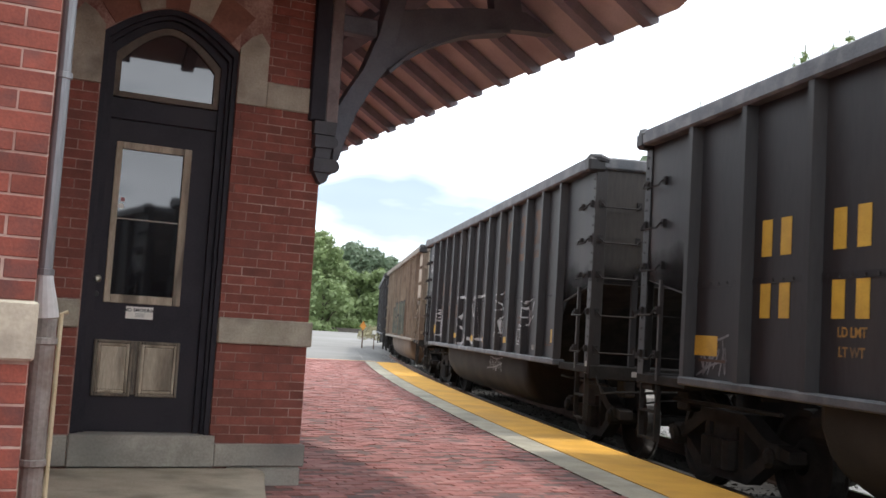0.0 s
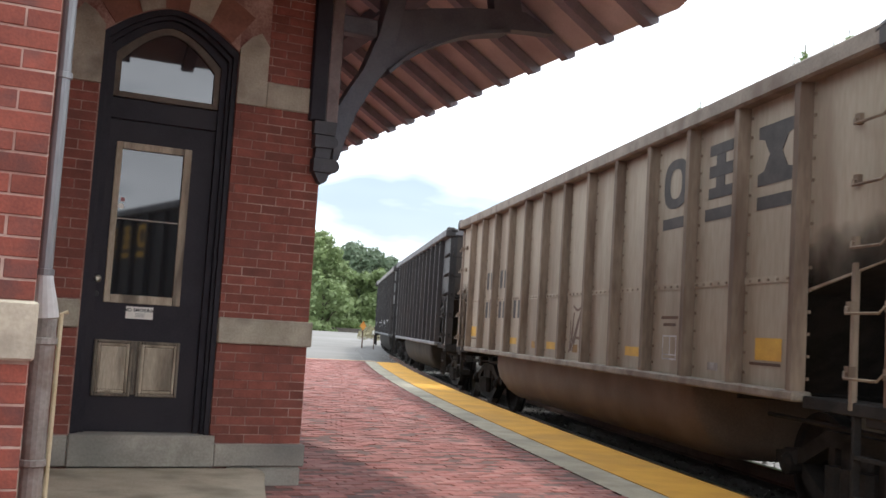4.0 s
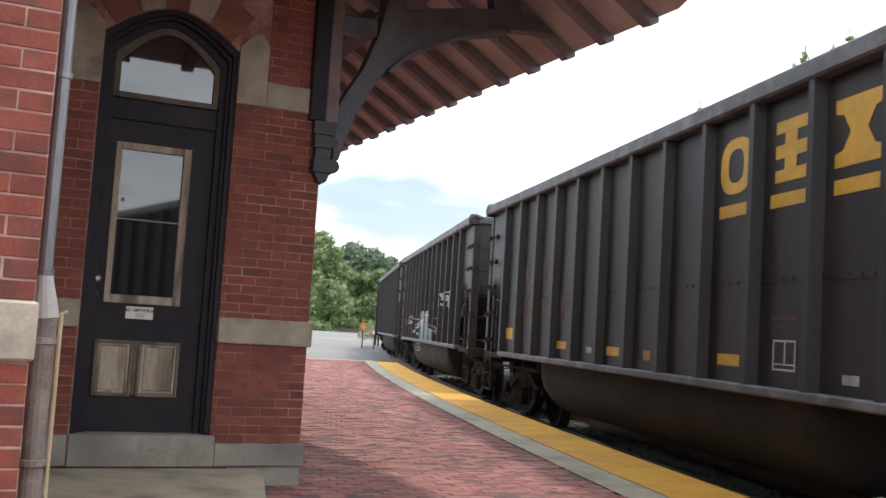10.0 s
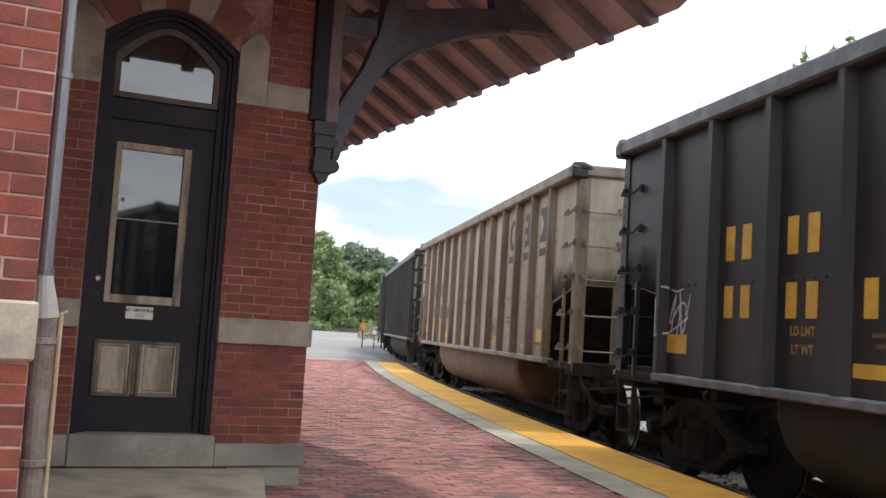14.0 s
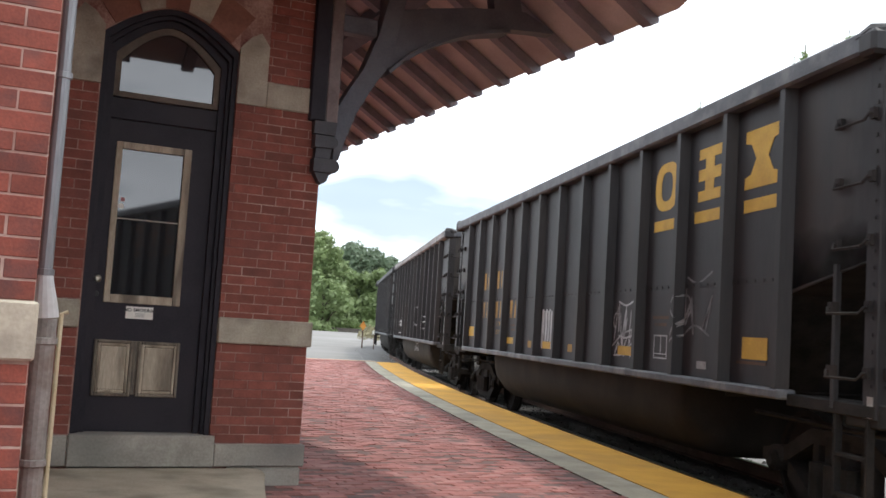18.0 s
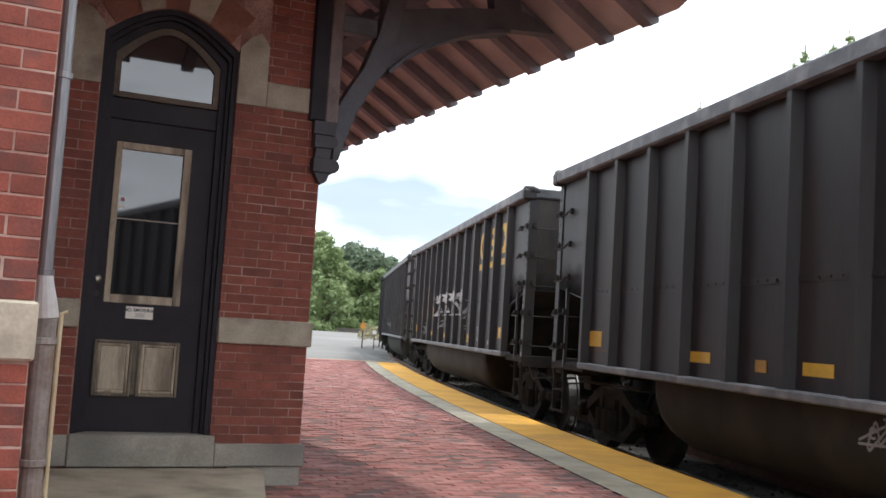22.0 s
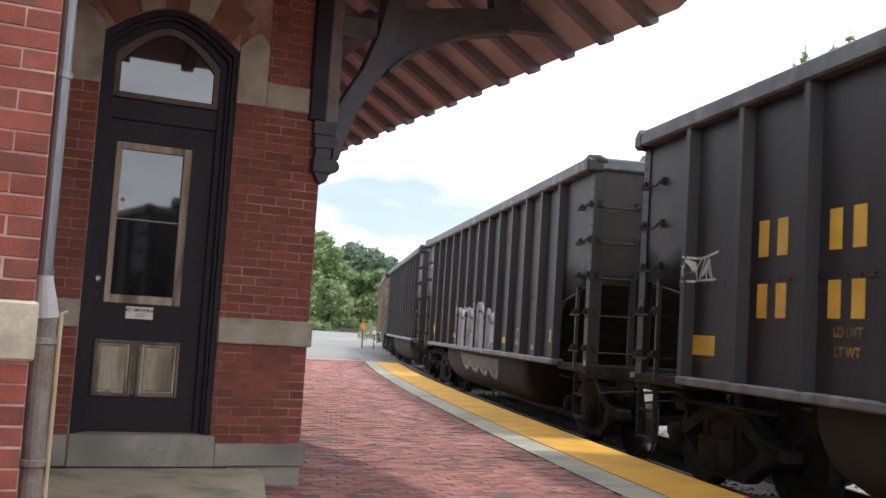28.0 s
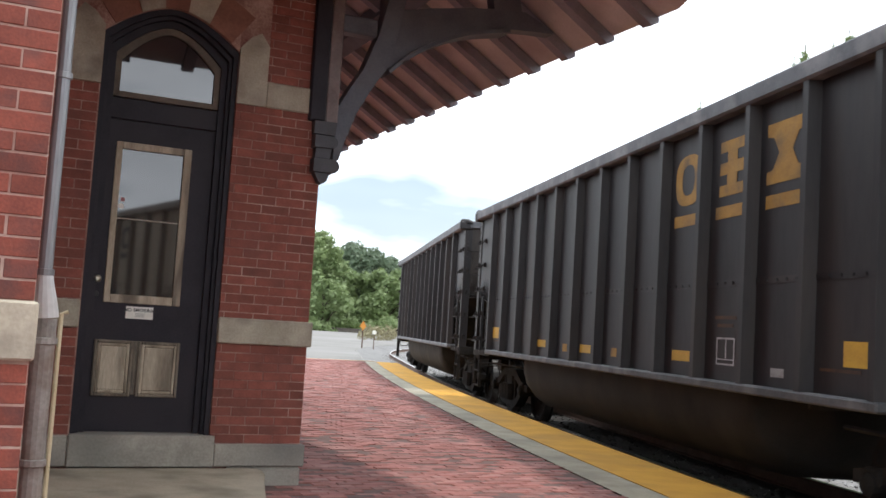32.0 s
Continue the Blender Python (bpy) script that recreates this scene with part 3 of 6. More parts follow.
for k2, outline in enumerate((
        [(-0.09, 2.70), (-0.09, 2.60), (0.075, 2.60), (0.085, 2.70)],
        [(-0.085, 2.498), (-0.085, 2.589), *roll(0.05, 2.5435, 0.045, 90, -90)],
        [(-0.07, 2.497), (-0.07, 2.42), (0.045, 2.42), (0.055, 2.497)],
        [(-0.085, 2.314), (-0.085, 2.414), *roll(0.068, 2.364, 0.05, 90, -90)],
        [(-0.07, 2.308), (-0.03, 2.24), (-0.005, 2.225), (0.03, 2.25), (0.05, 2.308)])):
    bm = bmesh.new()
    prism(bm, outline, 1, -0.07 - 0.022 * (k2 % 2), 0.20)
    part("corbel_moulding", bm, CORBEL, bracket)

# ---- door in its arched opening ----
def arch(shrink, n=24):
    pts = []
    for i in range(n + 1):
        f = -1 + 2 * i / n
        pts.append((-1.148 + (0.472 - shrink) * f, 3.13 + 0.235 * (1 - abs(f) ** 1.7) - shrink * 1.12))
    return pts


def ring(bm, outer, inner, y0, y1):
    """A frame between two open outlines of equal length."""
    for y_a, y_b in ((y0, y1),):
        cols = []
        for o, i in zip(outer, inner):
            cols.append([bm.verts.new((o[0], y_a, o[1])), bm.verts.new((i[0], y_a, i[1])), bm.verts.new((i[0], y_b, i[1])), bm.verts.new((o[0], y_b, o[1]))])
        for a, b in zip(cols, cols[1:]):
            for j in range(4):
                bm.faces.new((a[j], a[(j + 1) % 4], b[(j + 1) % 4], b[j]))
        bm.faces.new(cols[0])
        bm.faces.new(cols[-1][::-1])


def hoop(shrink, foot):
    pts = arch(shrink)
    return [(pts[0][0], foot)] + pts + [(pts[-1][0], foot)]


door = thing("door_1", "closed black panelled station door with a glazed upper half under an arched transom", "door", kind="structure", m=BLD)
for nm, s0, s1, y0, y1 in (("architrave", 0.0, 0.035, 0.03, 0.35), ("jamb_bead", 0.036, 0.058, 0.07, 0.34), ("jamb", 0.059, 0.10, 0.115, 0.34)):
    bm = bmesh.new()
    ring(bm, hoop(s0, 0.345), hoop(s1, 0.345), y0, y1)
    part(nm, bm, BLACK_PAINT, door)
part("transom_bar", boxes((-1.53, -0.766, 0.143, 0.25, 2.548, 2.70), bevel=0.006), BLACK_PAINT, door)
SASH = surface("sash_brown", (0.085, 0.065, 0.045), (0.15, 0.115, 0.08), 8, 0.6, bump=0.15, stain=(0.06, 0.05, 0.04), stain_amount=0.5)
bm = bmesh.new()
ring(bm, hoop(0.101, 2.705), hoop(0.142, 2.705), 0.135, 0.19)
box(bm, -1.519, -0.777, 0.135, 0.19, 2.705, 2.745)
part("transom_sash", bm, SASH, door, "brown arched transom frame")
bm = bmesh.new()
prism(bm, hoop(0.141, 2.744), 1, 0.158, 0.166)
part("transom_glass", bm, GLASS, door, "reflective transom glass")
# leaf with its opening for the pane
gl, gr, gb0, gt = -1.423, -0.985, 1.300, 2.343
LEAF_L, LEAF_R, LEAF_B, LEAF_T = -1.545, -0.752, 0.347, 2.545
leaf = part("door_leaf", boxes((LEAF_L, gl, 0.16, 0.205, LEAF_B, LEAF_T), (gr, LEAF_R, 0.16, 0.205, LEAF_B, LEAF_T), (gl, gr, 0.16, 0.205, gt, LEAF_T), (gl, gr, 0.16, 0.205, LEAF_B, gb0)), BLACK_PAINT, door)
for nm, r in (("glazing_bead", (-1.462, gl + 0.004, 0.146, 0.165, 1.245, 2.388)), ("glazing_bead", (gr - 0.004, -0.934, 0.146, 0.165, 1.245, 2.388)), ("glazing_bead", (gl + 0.005, gr - 0.005, 0.146, 0.165, gt - 0.004, 2.388)), ("glazing_bead", (gl + 0.005, gr - 0.005, 0.146, 0.165, 1.245, gb0 + 0.004))):
    part(nm, boxes(r, bevel=0.004), BARE_WOOD, leaf, "weathered tan glazing bead")
part("door_glass", boxes((gl - 0.01, gr + 0.01, 0.172, 0.178, gb0 - 0.01, gt + 0.01)), GLASS, leaf, "dark reflective door pane")
part("glazing_bar", boxes((gl + 0.006, gr - 0.006, 0.162, 0.171, 1.838, 1.846)), STONE_GREY, leaf, "thin pale bar across the pane")
# gap of light beside the right jamb, drawn as a thin bright metal strip
part("weather_strip", boxes((LEAF_R - 0.007, LEAF_R + 0.002, 0.138, 0.159, LEAF_B + 0.02, LEAF_T - 0.03)), BRASS, door, "thin bright strip standing in for the gap of light at the jamb")
bm = bmesh.new()
lathe(bm, [(0.165, 0.02), (0.1705, 0.02)], sides=14, centre=(-1.395, 0.0, 1.93))
part("sticker", bm, WHITE_SIGN, leaf, "small round white sticker")
part("sticker", boxes((-1.40, -1.375, 0.166, 0.1705, 1.965, 1.99)), surface("sticker_red", (0.4, 0.12, 0.12), (0.5, 0.2, 0.2), 30, 0.6), leaf, "small faded red sticker")
for a, b in ((-1.494, -1.232), (-1.196, -0.908)):
    z0, z1 = 0.592, 0.983
    for k2, (w, y0) in enumerate(((0.0, 0.138), (0.022, 0.146))):
        o = w
        for r in ((a + o, a + o + 0.02, y0, 0.165, z0 + o, z1 - o), (b - o - 0.02, b - o, y0, 0.165, z0 + o, z1 - o), (a + o + 0.021, b - o - 0.021, y0, 0.165, z1 - o - 0.02, z1 - o), (a + o + 0.021, b - o - 0.021, y0, 0.165, z0 + o, z0 + o + 0.02)):
            part("panel_moulding", boxes(r, bevel=0.005), BARE_WOOD if k2 else BARE_DARK, leaf)
    part("panel", boxes((a + 0.043, b - 0.043, 0.152, 0.1615, z0 + 0.043, z1 - 0.043), bevel=0.006), BARE_WOOD, leaf, "weathered bare wooden panel")
part("panel_muntin", boxes((-1.2315, -1.1965, 0.153, 0.165, 0.605, 0.983), bevel=0.004), BARE_DARK, leaf, "worn moulding between the panels")
bm = bmesh.new()
lathe(bm, [(0.095, 0.012), (0.105, 0.024), (0.122, 0.027), (0.135, 0.018), (0.16, 0.012)], sides=16, centre=(-1.515, 0, 1.405))
part("knob", bm, BRASS, leaf, "small round metal knob")
bm = bmesh.new()
lathe(bm, [(0.150, 0.018), (0.16, 0.022)], sides=12, centre=(-1.515, 0, 1.30))
part("lock", bm, INK, leaf, "dark lock cylinder")


def words(text, size, material, name="words"):
    """A flat mesh of lettering in the local xy plane, centred."""
    cu = bpy.data.curves.new(name, "FONT")
    cu.body, cu.size, cu.align_x, cu.align_y, cu.offset = text, size, "CENTER", "CENTER", size * 0.025
    tmp = new(name, cu)
    bpy.context.view_layer.update()
    me = bpy.data.meshes.new_from_object(tmp.evaluated_get(bpy.context.evaluated_depsgraph_get()))
    bpy.data.objects.remove(tmp)
    me.materials.clear()
    me.materials.append(material)
    me.name = name
    return me


sign = thing("door_sign", "small white notice with black lettering screwed to the black door", "sign", m=BLD @ pose(-1.208, 0.1555, 1.182))
part("plate", boxes((-0.094, 0.094, 0.0, 0.004, -0.043, 0.043), bevel=0.001), WHITE_SIGN, sign)
w = new("words", words("NO SMOKING", 0.034, INK))
w.parent, w.matrix_local = sign, pose(0, -0.0012, 0.018, 90, 0, 0)
for z in (-0.006, -0.016, -0.026):
    part("line", boxes((-0.03, 0.035, -0.0008, 0.001, z - 0.002, z + 0.002)), surface("grey_print", (0.3, 0.29, 0.27), (0.4, 0.39, 0.36), 30, 0.6), sign)

# ---- dressed stone on the walls ----


def stone(name, rows, material, label, bevel=0.008):
    return solid(name, boxes(*rows, bevel=bevel), material, label, "stone", "structure", m=BLD)


stone("door_sill", [(-1.628, -0.645, -0.035, 0.34, 0.125, 0.345)], STONE_GREY, "worn grey stone door sill")
stone("base_course", [(-0.642, 0.025, -0.03, 0.34, 0.13, 0.29)], STONE_GREY, "grey stone base course at the corner")
stone("base_course_inner", [(WING_U + 0.02, -1.631, -0.03, 0.01, 0.13, 0.335)], STONE_GREY, "grey stone base course beside the sill")
stone("footing", [(-0.55, 0.005, -0.02, 0.3, -0.05, 0.128)], STONE_GREY, "rough grey stone footing", 0.02)
stone("band_lower", [(-0.677, 0.022, -0.022, 0.33, 1.005, 1.19)], STONE, "buff limestone band at the corner")
stone("band_lower_inner", [(WING_U + 0.02, -1.625, -0.022, 0.01, 1.062, 1.25)], STONE, "buff limestone band beside the door")
stone("band_upper", [(-0.458, 0.012, -0.02, 0.33, 2.75, 2.94)], STONE, "buff limestone band near the arch")
for m_, nm in ((1, "arch_stone"), (-1, "arch_stone_inner")):
    bm = bmesh.new()
    prism(bm, [(-1.148 + m_ * (x + 1.148), z) for x, z in ((-0.675, 2.75), (-0.46, 2.75), (-0.46, 3.2), (-0.527, 3.292), (-0.60, 3.25), (-0.677, 3.16), (-0.675, 3.13))], 1, -0.021, 0.32)
    solid(nm, bm, STONE, "buff limestone springer of the door arch", "stone", "structure", m=BLD)
RED_STONE = surface("red_sandstone", (0.19, 0.085, 0.06), (0.28, 0.13, 0.09), 6, 0.9, bump=0.3, stain=(0.2, 0.08, 0.05), stain_amount=0.5)
cuts = [-0.86, -0.50, -0.17, 0.17, 0.50, 0.86]
for j, (f0, f1) in enumerate(zip(cuts, cuts[1:])):
    bm = bmesh.new()
    lo, hi = [], []
    for i in range(5):
        f = f0 + (f1 - f0) * i / 4
        z = 3.132 + 0.235 * (1 - abs(f) ** 1.7)
        lo.append((-1.148 + 0.472 * f, z))
        hi.append((-1.148 + 0.66 * f, z + 0.30 - 0.10 * abs(f)))
    prism(bm, lo + hi[::-1], 1, -0.018 if j % 2 else -0.008, 0.3)
    solid("voussoir", bm, STONE if j % 2 else RED_STONE, "buff limestone arch stone" if j % 2 else "red sandstone arch stone", "stone", "structure", m=BLD)
stone("wing_ledge", [(-2.52, WING_U + 0.008, WING_Y - 0.02, WING_Y + 0.34, 1.02, 1.207), (-3.3, -2.526, WING_Y - 0.02, WING_Y + 0.34, 1.02, 1.207), (WING_U - 0.02, WING_U + 0.012, WING_Y + 0.35, -0.1, 1.02, 1.207)], STONE, "thick buff limestone ledge on the projecting wing")

# concrete doorstep slab with a rounded corner
bm = bmesh.new()
out = [(WING_U + 0.01, -0.036), (-0.40, -0.036), (-0.345, -0.06), (-0.318, -0.11), (-0.315, -0.19), (-0.345, -0.34), (-0.41, -0.56), (-0.57, -1.22), (-0.8, -1.9), (WING_U + 0.01, -2.3)]
prism(bm, out, 2, -0.05, 0.122)
bmesh.ops.bevel(bm, geom=[e for e in bm.edges if all(v.co.z > 0.1 for v in e.verts)], offset=0.012, segments=2, affect="EDGES")
solid("doorstep", bm, CONCRETE, "worn concrete doorstep slab with a rounded corner", "doorstep", "structure", m=BLD)

# downpipe on the wing's side
pipe = thing("downpipe", "grey metal downpipe running into an old cast-iron boot", "downpipe", m=BLD @ pose(-2.005, -2.74, 0))
bm = bmesh.new()
tube(bm, [(0, 0, 1.34), (0, 0, 4.6)], 0.028, 12)
part("upper_pipe", bm, PIPE, pipe)
for z in (1.335, 2.17):
    bm = bmesh.new()
    lathe(bm, [(z - 0.014, 0.03), (z - 0.012, 0.036), (z + 0.012, 0.036), (z + 0.014, 0.03)], axis_y=False, sides=14)
    box(bm, -0.055, -0.02, -0.012, 0.012, z - 0.012, z + 0.012)
    part("collar", bm, PIPE, pipe)
bm = bmesh.new()
tube(bm, [(0, 0, 1.33), (0.004, 0, 1.28), (0.012, 0, 1.20), (0.018, 0, 1.145)], [0.03, 0.036, 0.048, 0.052], 14)
part("funnel", bm, surface("white_funnel", (0.55, 0.56, 0.56), (0.68, 0.69, 0.69), 9, 0.5, bump=0.05, stain=(0.4, 0.36, 0.3), stain_amount=0.4), pipe, "white painted funnel")
bm = bmesh.new()
tube(bm, [(0.018, 0, 1.144), (0.018, 0, 0.0)], 0.046, 14)
part("lower_pipe", bm, PIPE_OLD, pipe, "rust-stained cast-iron pipe")
for z in (1.05, 0.55):
    bm = bmesh.new()
    lathe(bm, [(z - 0.015, 0.047), (z - 0.012, 0.054), (z + 0.012, 0.054), (z + 0.015, 0.047)], axis_y=False, sides=14, centre=(0.018, 0, 0))
    part("pipe_band", bm, PIPE_OLD, pipe)
bm = bmesh.new()
tube(bm, [(0.078, 0.02, 0.0), (0.078, 0.02, 1.165), (0.105, 0.02, 1.175)], 0.010, 8)
part("side_tube", bm, surface("cream_tube", (0.5, 0.42, 0.25), (0.62, 0.54, 0.36), 9, 0.6), pipe, "thin cream tube")


# ---- coal cars ----
TOPZ, SILL, WHEEL_R = 3.60, 1.105, 0.457
LONG, SHORT = (7.07, 0.983), (6.71, 0.905)      # half length, rib spacing
SHORT_CARS = {1, 5, 7, 9, 10, 15, 18, 19, 21, 22, 23, 25, 26, 28}
FACE = 1.50             # side sheet
RIB_OUT = 1.60
COUPLING = 1.58


def size_of(i):
    return SHORT if i in SHORT_CARS else LONG


def bogie_at(i):
    return size_of(i)[0] - 1.07


IRON_Z = (1.28, 1.72, 2.17, 2.60, 3.03)


def drop_iron(bm, p, q, out, drop=0.045, reach=0.075, r=0.011):
    """A grab iron bolted at p and q, that stands off along out and hangs a little below its feet."""
    p, q, out = Vector(p), Vector(q), Vector(out)
    down = Vector((0, 0, -drop))
    inset = (q - p).normalized() * 0.03
    tube(bm, [p, p + out * reach * 0.7, p + out * reach + down + inset, q + out * reach + down - inset, q + out * reach * 0.7, q], r, 5)
    for f in (p, q):
        c = f + out * 0.008
        box(bm, c.x - 0.028, c.x + 0.028, c.y - 0.028, c.y + 0.028, c.z - 0.035, c.z + 0.04)


def car_template(size, paint, rib_paint, chord_paint, trough_paint, label):
    car = thing("coal_car", label, "railway car", "coal train")
    HALF, gap = size
    iron = IRON if paint is CAR_DARK else rib_paint
    RIBS = [(i - 6) * gap for i in range(13)]
    first = RIBS[-1]
    # side sheets, cut away under the two end panels
    outline = [(-HALF, TOPZ - 0.06), (-HALF, 2.06), (-first - 0.03, 1.84), (-first + 0.02, SILL - 0.02), (first - 0.02, SILL - 0.02), (first + 0.03, 1.84), (HALF, 2.06), (HALF, TOPZ - 0.06)]
    for sgn in (1, -1):
        bm = bmesh.new()
        prism(bm, outline, 1, sgn * (FACE - 0.02), sgn * FACE)
        part("side_sheet", bm, paint, car)
        part("side_sill", boxes((-first - 0.07, first + 0.07, *sorted((sgn * (FACE - 0.06), sgn * 1.605)), SILL - 0.078, SILL), bevel=0.014), chord_paint, car, "rubbed steel side sill")
        part("top_chord", boxes((-HALF - 0.02, HALF + 0.02, *sorted((sgn * (FACE - 0.08), sgn * 1.625)), TOPZ - 0.16, TOPZ), bevel=0.02), chord_paint, car, "worn top chord")
        part("seam", boxes((-first, first, *sorted((sgn * FACE, sgn * (FACE + 0.006))), 1.93, 1.985)), paint, car)
    # rivets along ribs, seam and corner angles
    bm = bmesh.new()

    def rivet(x, y, z, along_x=False, r=0.012):
        if along_x:
            box(bm, x - 0.007, x + 0.007, y - r, y + r, z - r, z + r)
        else:
            box(bm, x - r, x + r, y - 0.006, y + 0.007, z - r, z + r)

    for ex in (-1, 1):
        for k2 in range(20):
            z = 1.2 + k2 * 0.112
            rivet(ex * (HALF - 0.045), FACE + 0.018, z, r=0.012)
            if ex < 0:
                rivet(ex * (HALF + 0.018), FACE - 0.055, z, True, 0.012)
    if paint is CAR_TAN:
        for x in RIBS:
            for k2 in range(14):
                for dx in (-0.10, 0.10):
                    rivet(x + dx, FACE + 0.004, 1.2 + k2 * 0.165)
    for k2 in range(int(first / 0.074)):
        rivet(-first + 0.07 + k2 * 0.148, FACE + 0.009, 1.957, r=0.011)
    rv = part("rivets", bm, CAR_TAN_RIB if paint is CAR_TAN else rib_paint, car, "rusty rivet heads" if paint is CAR_TAN else "")
    rv["kind"] = "stuff"
    rib_bm = bmesh.new()
    prism(rib_bm, [(-0.068, FACE), (-0.038, RIB_OUT), (0.038, RIB_OUT), (0.068, FACE)], 2, SILL, TOPZ - 0.155)
    rib_mesh = mesh_from("rib", rib_bm, rib_paint)
    for sgn in (1, -1):
        for x in RIBS:
            r = new("rib", rib_mesh)
            r.parent = car
            r.matrix_local = pose(x, 0, 0, 0, 0, 0 if sgn > 0 else 180)
    # corner angles, stiles and end posts
    bm = bmesh.new()
    box(bm, -0.135, 0.012, FACE, FACE + 0.016, 0.98, TOPZ - 0.155, bevel=0.004)
    box(bm, 0.0, 0.016, FACE - 0.13, FACE + 0.012, 0.98, TOPZ - 0.155, bevel=0.004)
    post_mesh = {(1, 1): mesh_from("corner_post", bm, rib_paint)}
    for ex in (1, -1):
        for sgn in (1, -1):
            flip = bmesh.new()
            flip.from_mesh(post_mesh[1, 1])
            bmesh.ops.scale(flip, vec=(ex, sgn, 1), verts=flip.verts)
            if ex * sgn < 0:
                bmesh.ops.reverse_faces(flip, faces=flip.faces)
            bmesh.ops.translate(flip, verts=flip.verts, vec=(ex * HALF, 0, 0))
            part("corner_post", flip, rib_paint, car, "riveted steel corner angle")
            part("ladder_stile", boxes((*sorted((ex * (HALF - 0.46), ex * (HALF - 0.50))), *sorted((sgn * (FACE - 0.01), sgn * (FACE + 0.03))), 1.02, 2.03)), rib_paint, car)
            part("end_post", boxes((*sorted((ex * (HALF - 0.05), ex * (HALF + 0.01))), *sorted((sgn * 0.93, sgn * 1.0)), 1.0, 2.12)), rib_paint, car)
            # plate at the foot of the end panel
            part("corner_plate", boxes((*sorted((ex * (first + 0.072), ex * (HALF + 0.01))), *sorted((sgn * (FACE - 0.3), sgn * (FACE + 0.022))), 0.985, 1.075), bevel=0.008), UNDER, car)
        # end sheet and sloping floor
        bm = bmesh.new()
        prism(bm, [(-FACE + 0.02, 2.06), (FACE - 0.02, 2.06), (FACE - 0.02, TOPZ - 0.06), (-FACE + 0.02, TOPZ - 0.06)], 0, ex * (HALF - 0.02), ex * HALF)
        part("end_sheet", bm, CAR_END if paint is CAR_DARK else paint, car)
        part("end_chord", boxes((*sorted((ex * (HALF - 0.08), ex * (HALF + 0.05))), -1.56, 1.56, TOPZ - 0.15, TOPZ - 0.002), bevel=0.02), chord_paint, car)
        bm = bmesh.new()
        prism(bm, [(ex * (HALF - 0.03), 2.12), (ex * (HALF - 1.27), 1.88), (ex * (HALF - 2.3), 1.00), (ex * (HALF - 2.3), 0.97), (ex * (HALF - 1.25), 1.84), (ex * (HALF - 0.03), 2.07)], 1, -1.43, 1.43)
        part("slope_sheet", bm, UNDER, car)
        bm = bmesh.new()
        box(bm, *sorted((ex * (HALF - 0.35), ex * (HALF + 0.03))), -FACE, FACE, 0.92, 1.085, bevel=0.012)
        part("end_sill", bm, UNDER, car)
        part("draft_sill", boxes((*sorted((ex * (HALF - 1.9), ex * (HALF + 0.15))), -0.3, 0.3, 0.72, 1.05), bevel=0.01), UNDER, car)
        bm = bmesh.new()
        box(bm, *sorted((ex * (HALF + 0.1), ex * (HALF + 0.58))), -0.09, 0.09, 0.80, 0.98, bevel=0.03)
        box(bm, *sorted((ex * (HALF + 0.50), ex * (HALF + 0.80))), -0.17, 0.14, 0.74, 1.02, bevel=0.05)
        part("coupler", bm, UNDER, car)
        bm = bmesh.new()
        tube(bm, [(ex * (HALF + 0.2), 0.28, 0.9), (ex * (HALF + 0.45), 0.3, 0.45), (ex * (HALF + 0.77), 0.22, 0.38)], 0.025, 6)
        part("brake_hose", bm, UNDER, car)
        bm = bmesh.new()
        tube(bm, [(ex * (HALF + 0.05), 1.42, 0.96), (ex * (HALF + 0.10), 1.36, 0.76), (ex * (HALF + 0.12), 1.20, 0.78), (ex * (HALF + 0.14), 0.40, 0.82), (ex * (HALF + 0.4), 0.16, 0.93)], 0.014, 5)
        part("cut_lever", bm, UNDER, car)
        for sgn in (1, -1):
            part("draft_bracket", boxes((*sorted((ex * (HALF - 0.25), ex * (HALF + 0.02))), *sorted((sgn * 0.9, sgn * 1.05)), 0.72, 0.925), bevel=0.02), UNDER, car)
            bm = bmesh.new()
            tube(bm, [(ex * (HALF - 2.2), sgn * 1.18, 0.86), (ex * (HALF - 0.2), sgn * 1.18, 0.84)], 0.02, 5)
            part("brake_pipe", bm, UNDER, car)
        # grab irons on side and end, step below
        for z in IRON_Z:
            bm = bmesh.new()
            drop_iron(bm, (ex * (HALF - 0.07), FACE + 0.012, z), (ex * (HALF - 0.48), FACE + (0.028 if z < 2.1 else 0.0), z), (0, 1, 0))
            part("side_grab_iron", bm, iron, car)
        for sgn in (1, -1):
            if ex > 0 and sgn < 0:
                continue
            for z in IRON_Z:
                bm = bmesh.new()
                drop_iron(bm, (ex * (HALF + 0.01), sgn * (FACE - 0.06), z), (ex * (HALF + (0.006 if z < 2.1 else 0.0)), sgn * 0.96, z), (ex, 0, 0))
                part("end_grab_iron", bm, iron, car)
        if ex < 0:
            for z, y0, y1 in ((2.60, 0.96, -0.4), (3.05, 0.7, 0.2)):
                bm = bmesh.new()
                tube(bm, [(ex * HALF, y0, z), (ex * (HALF + 0.06), y0, z), (ex * (HALF + 0.06), y1, z), (ex * HALF, y1, z)], 0.011, 5)
                part("end_rail", bm, iron, car)
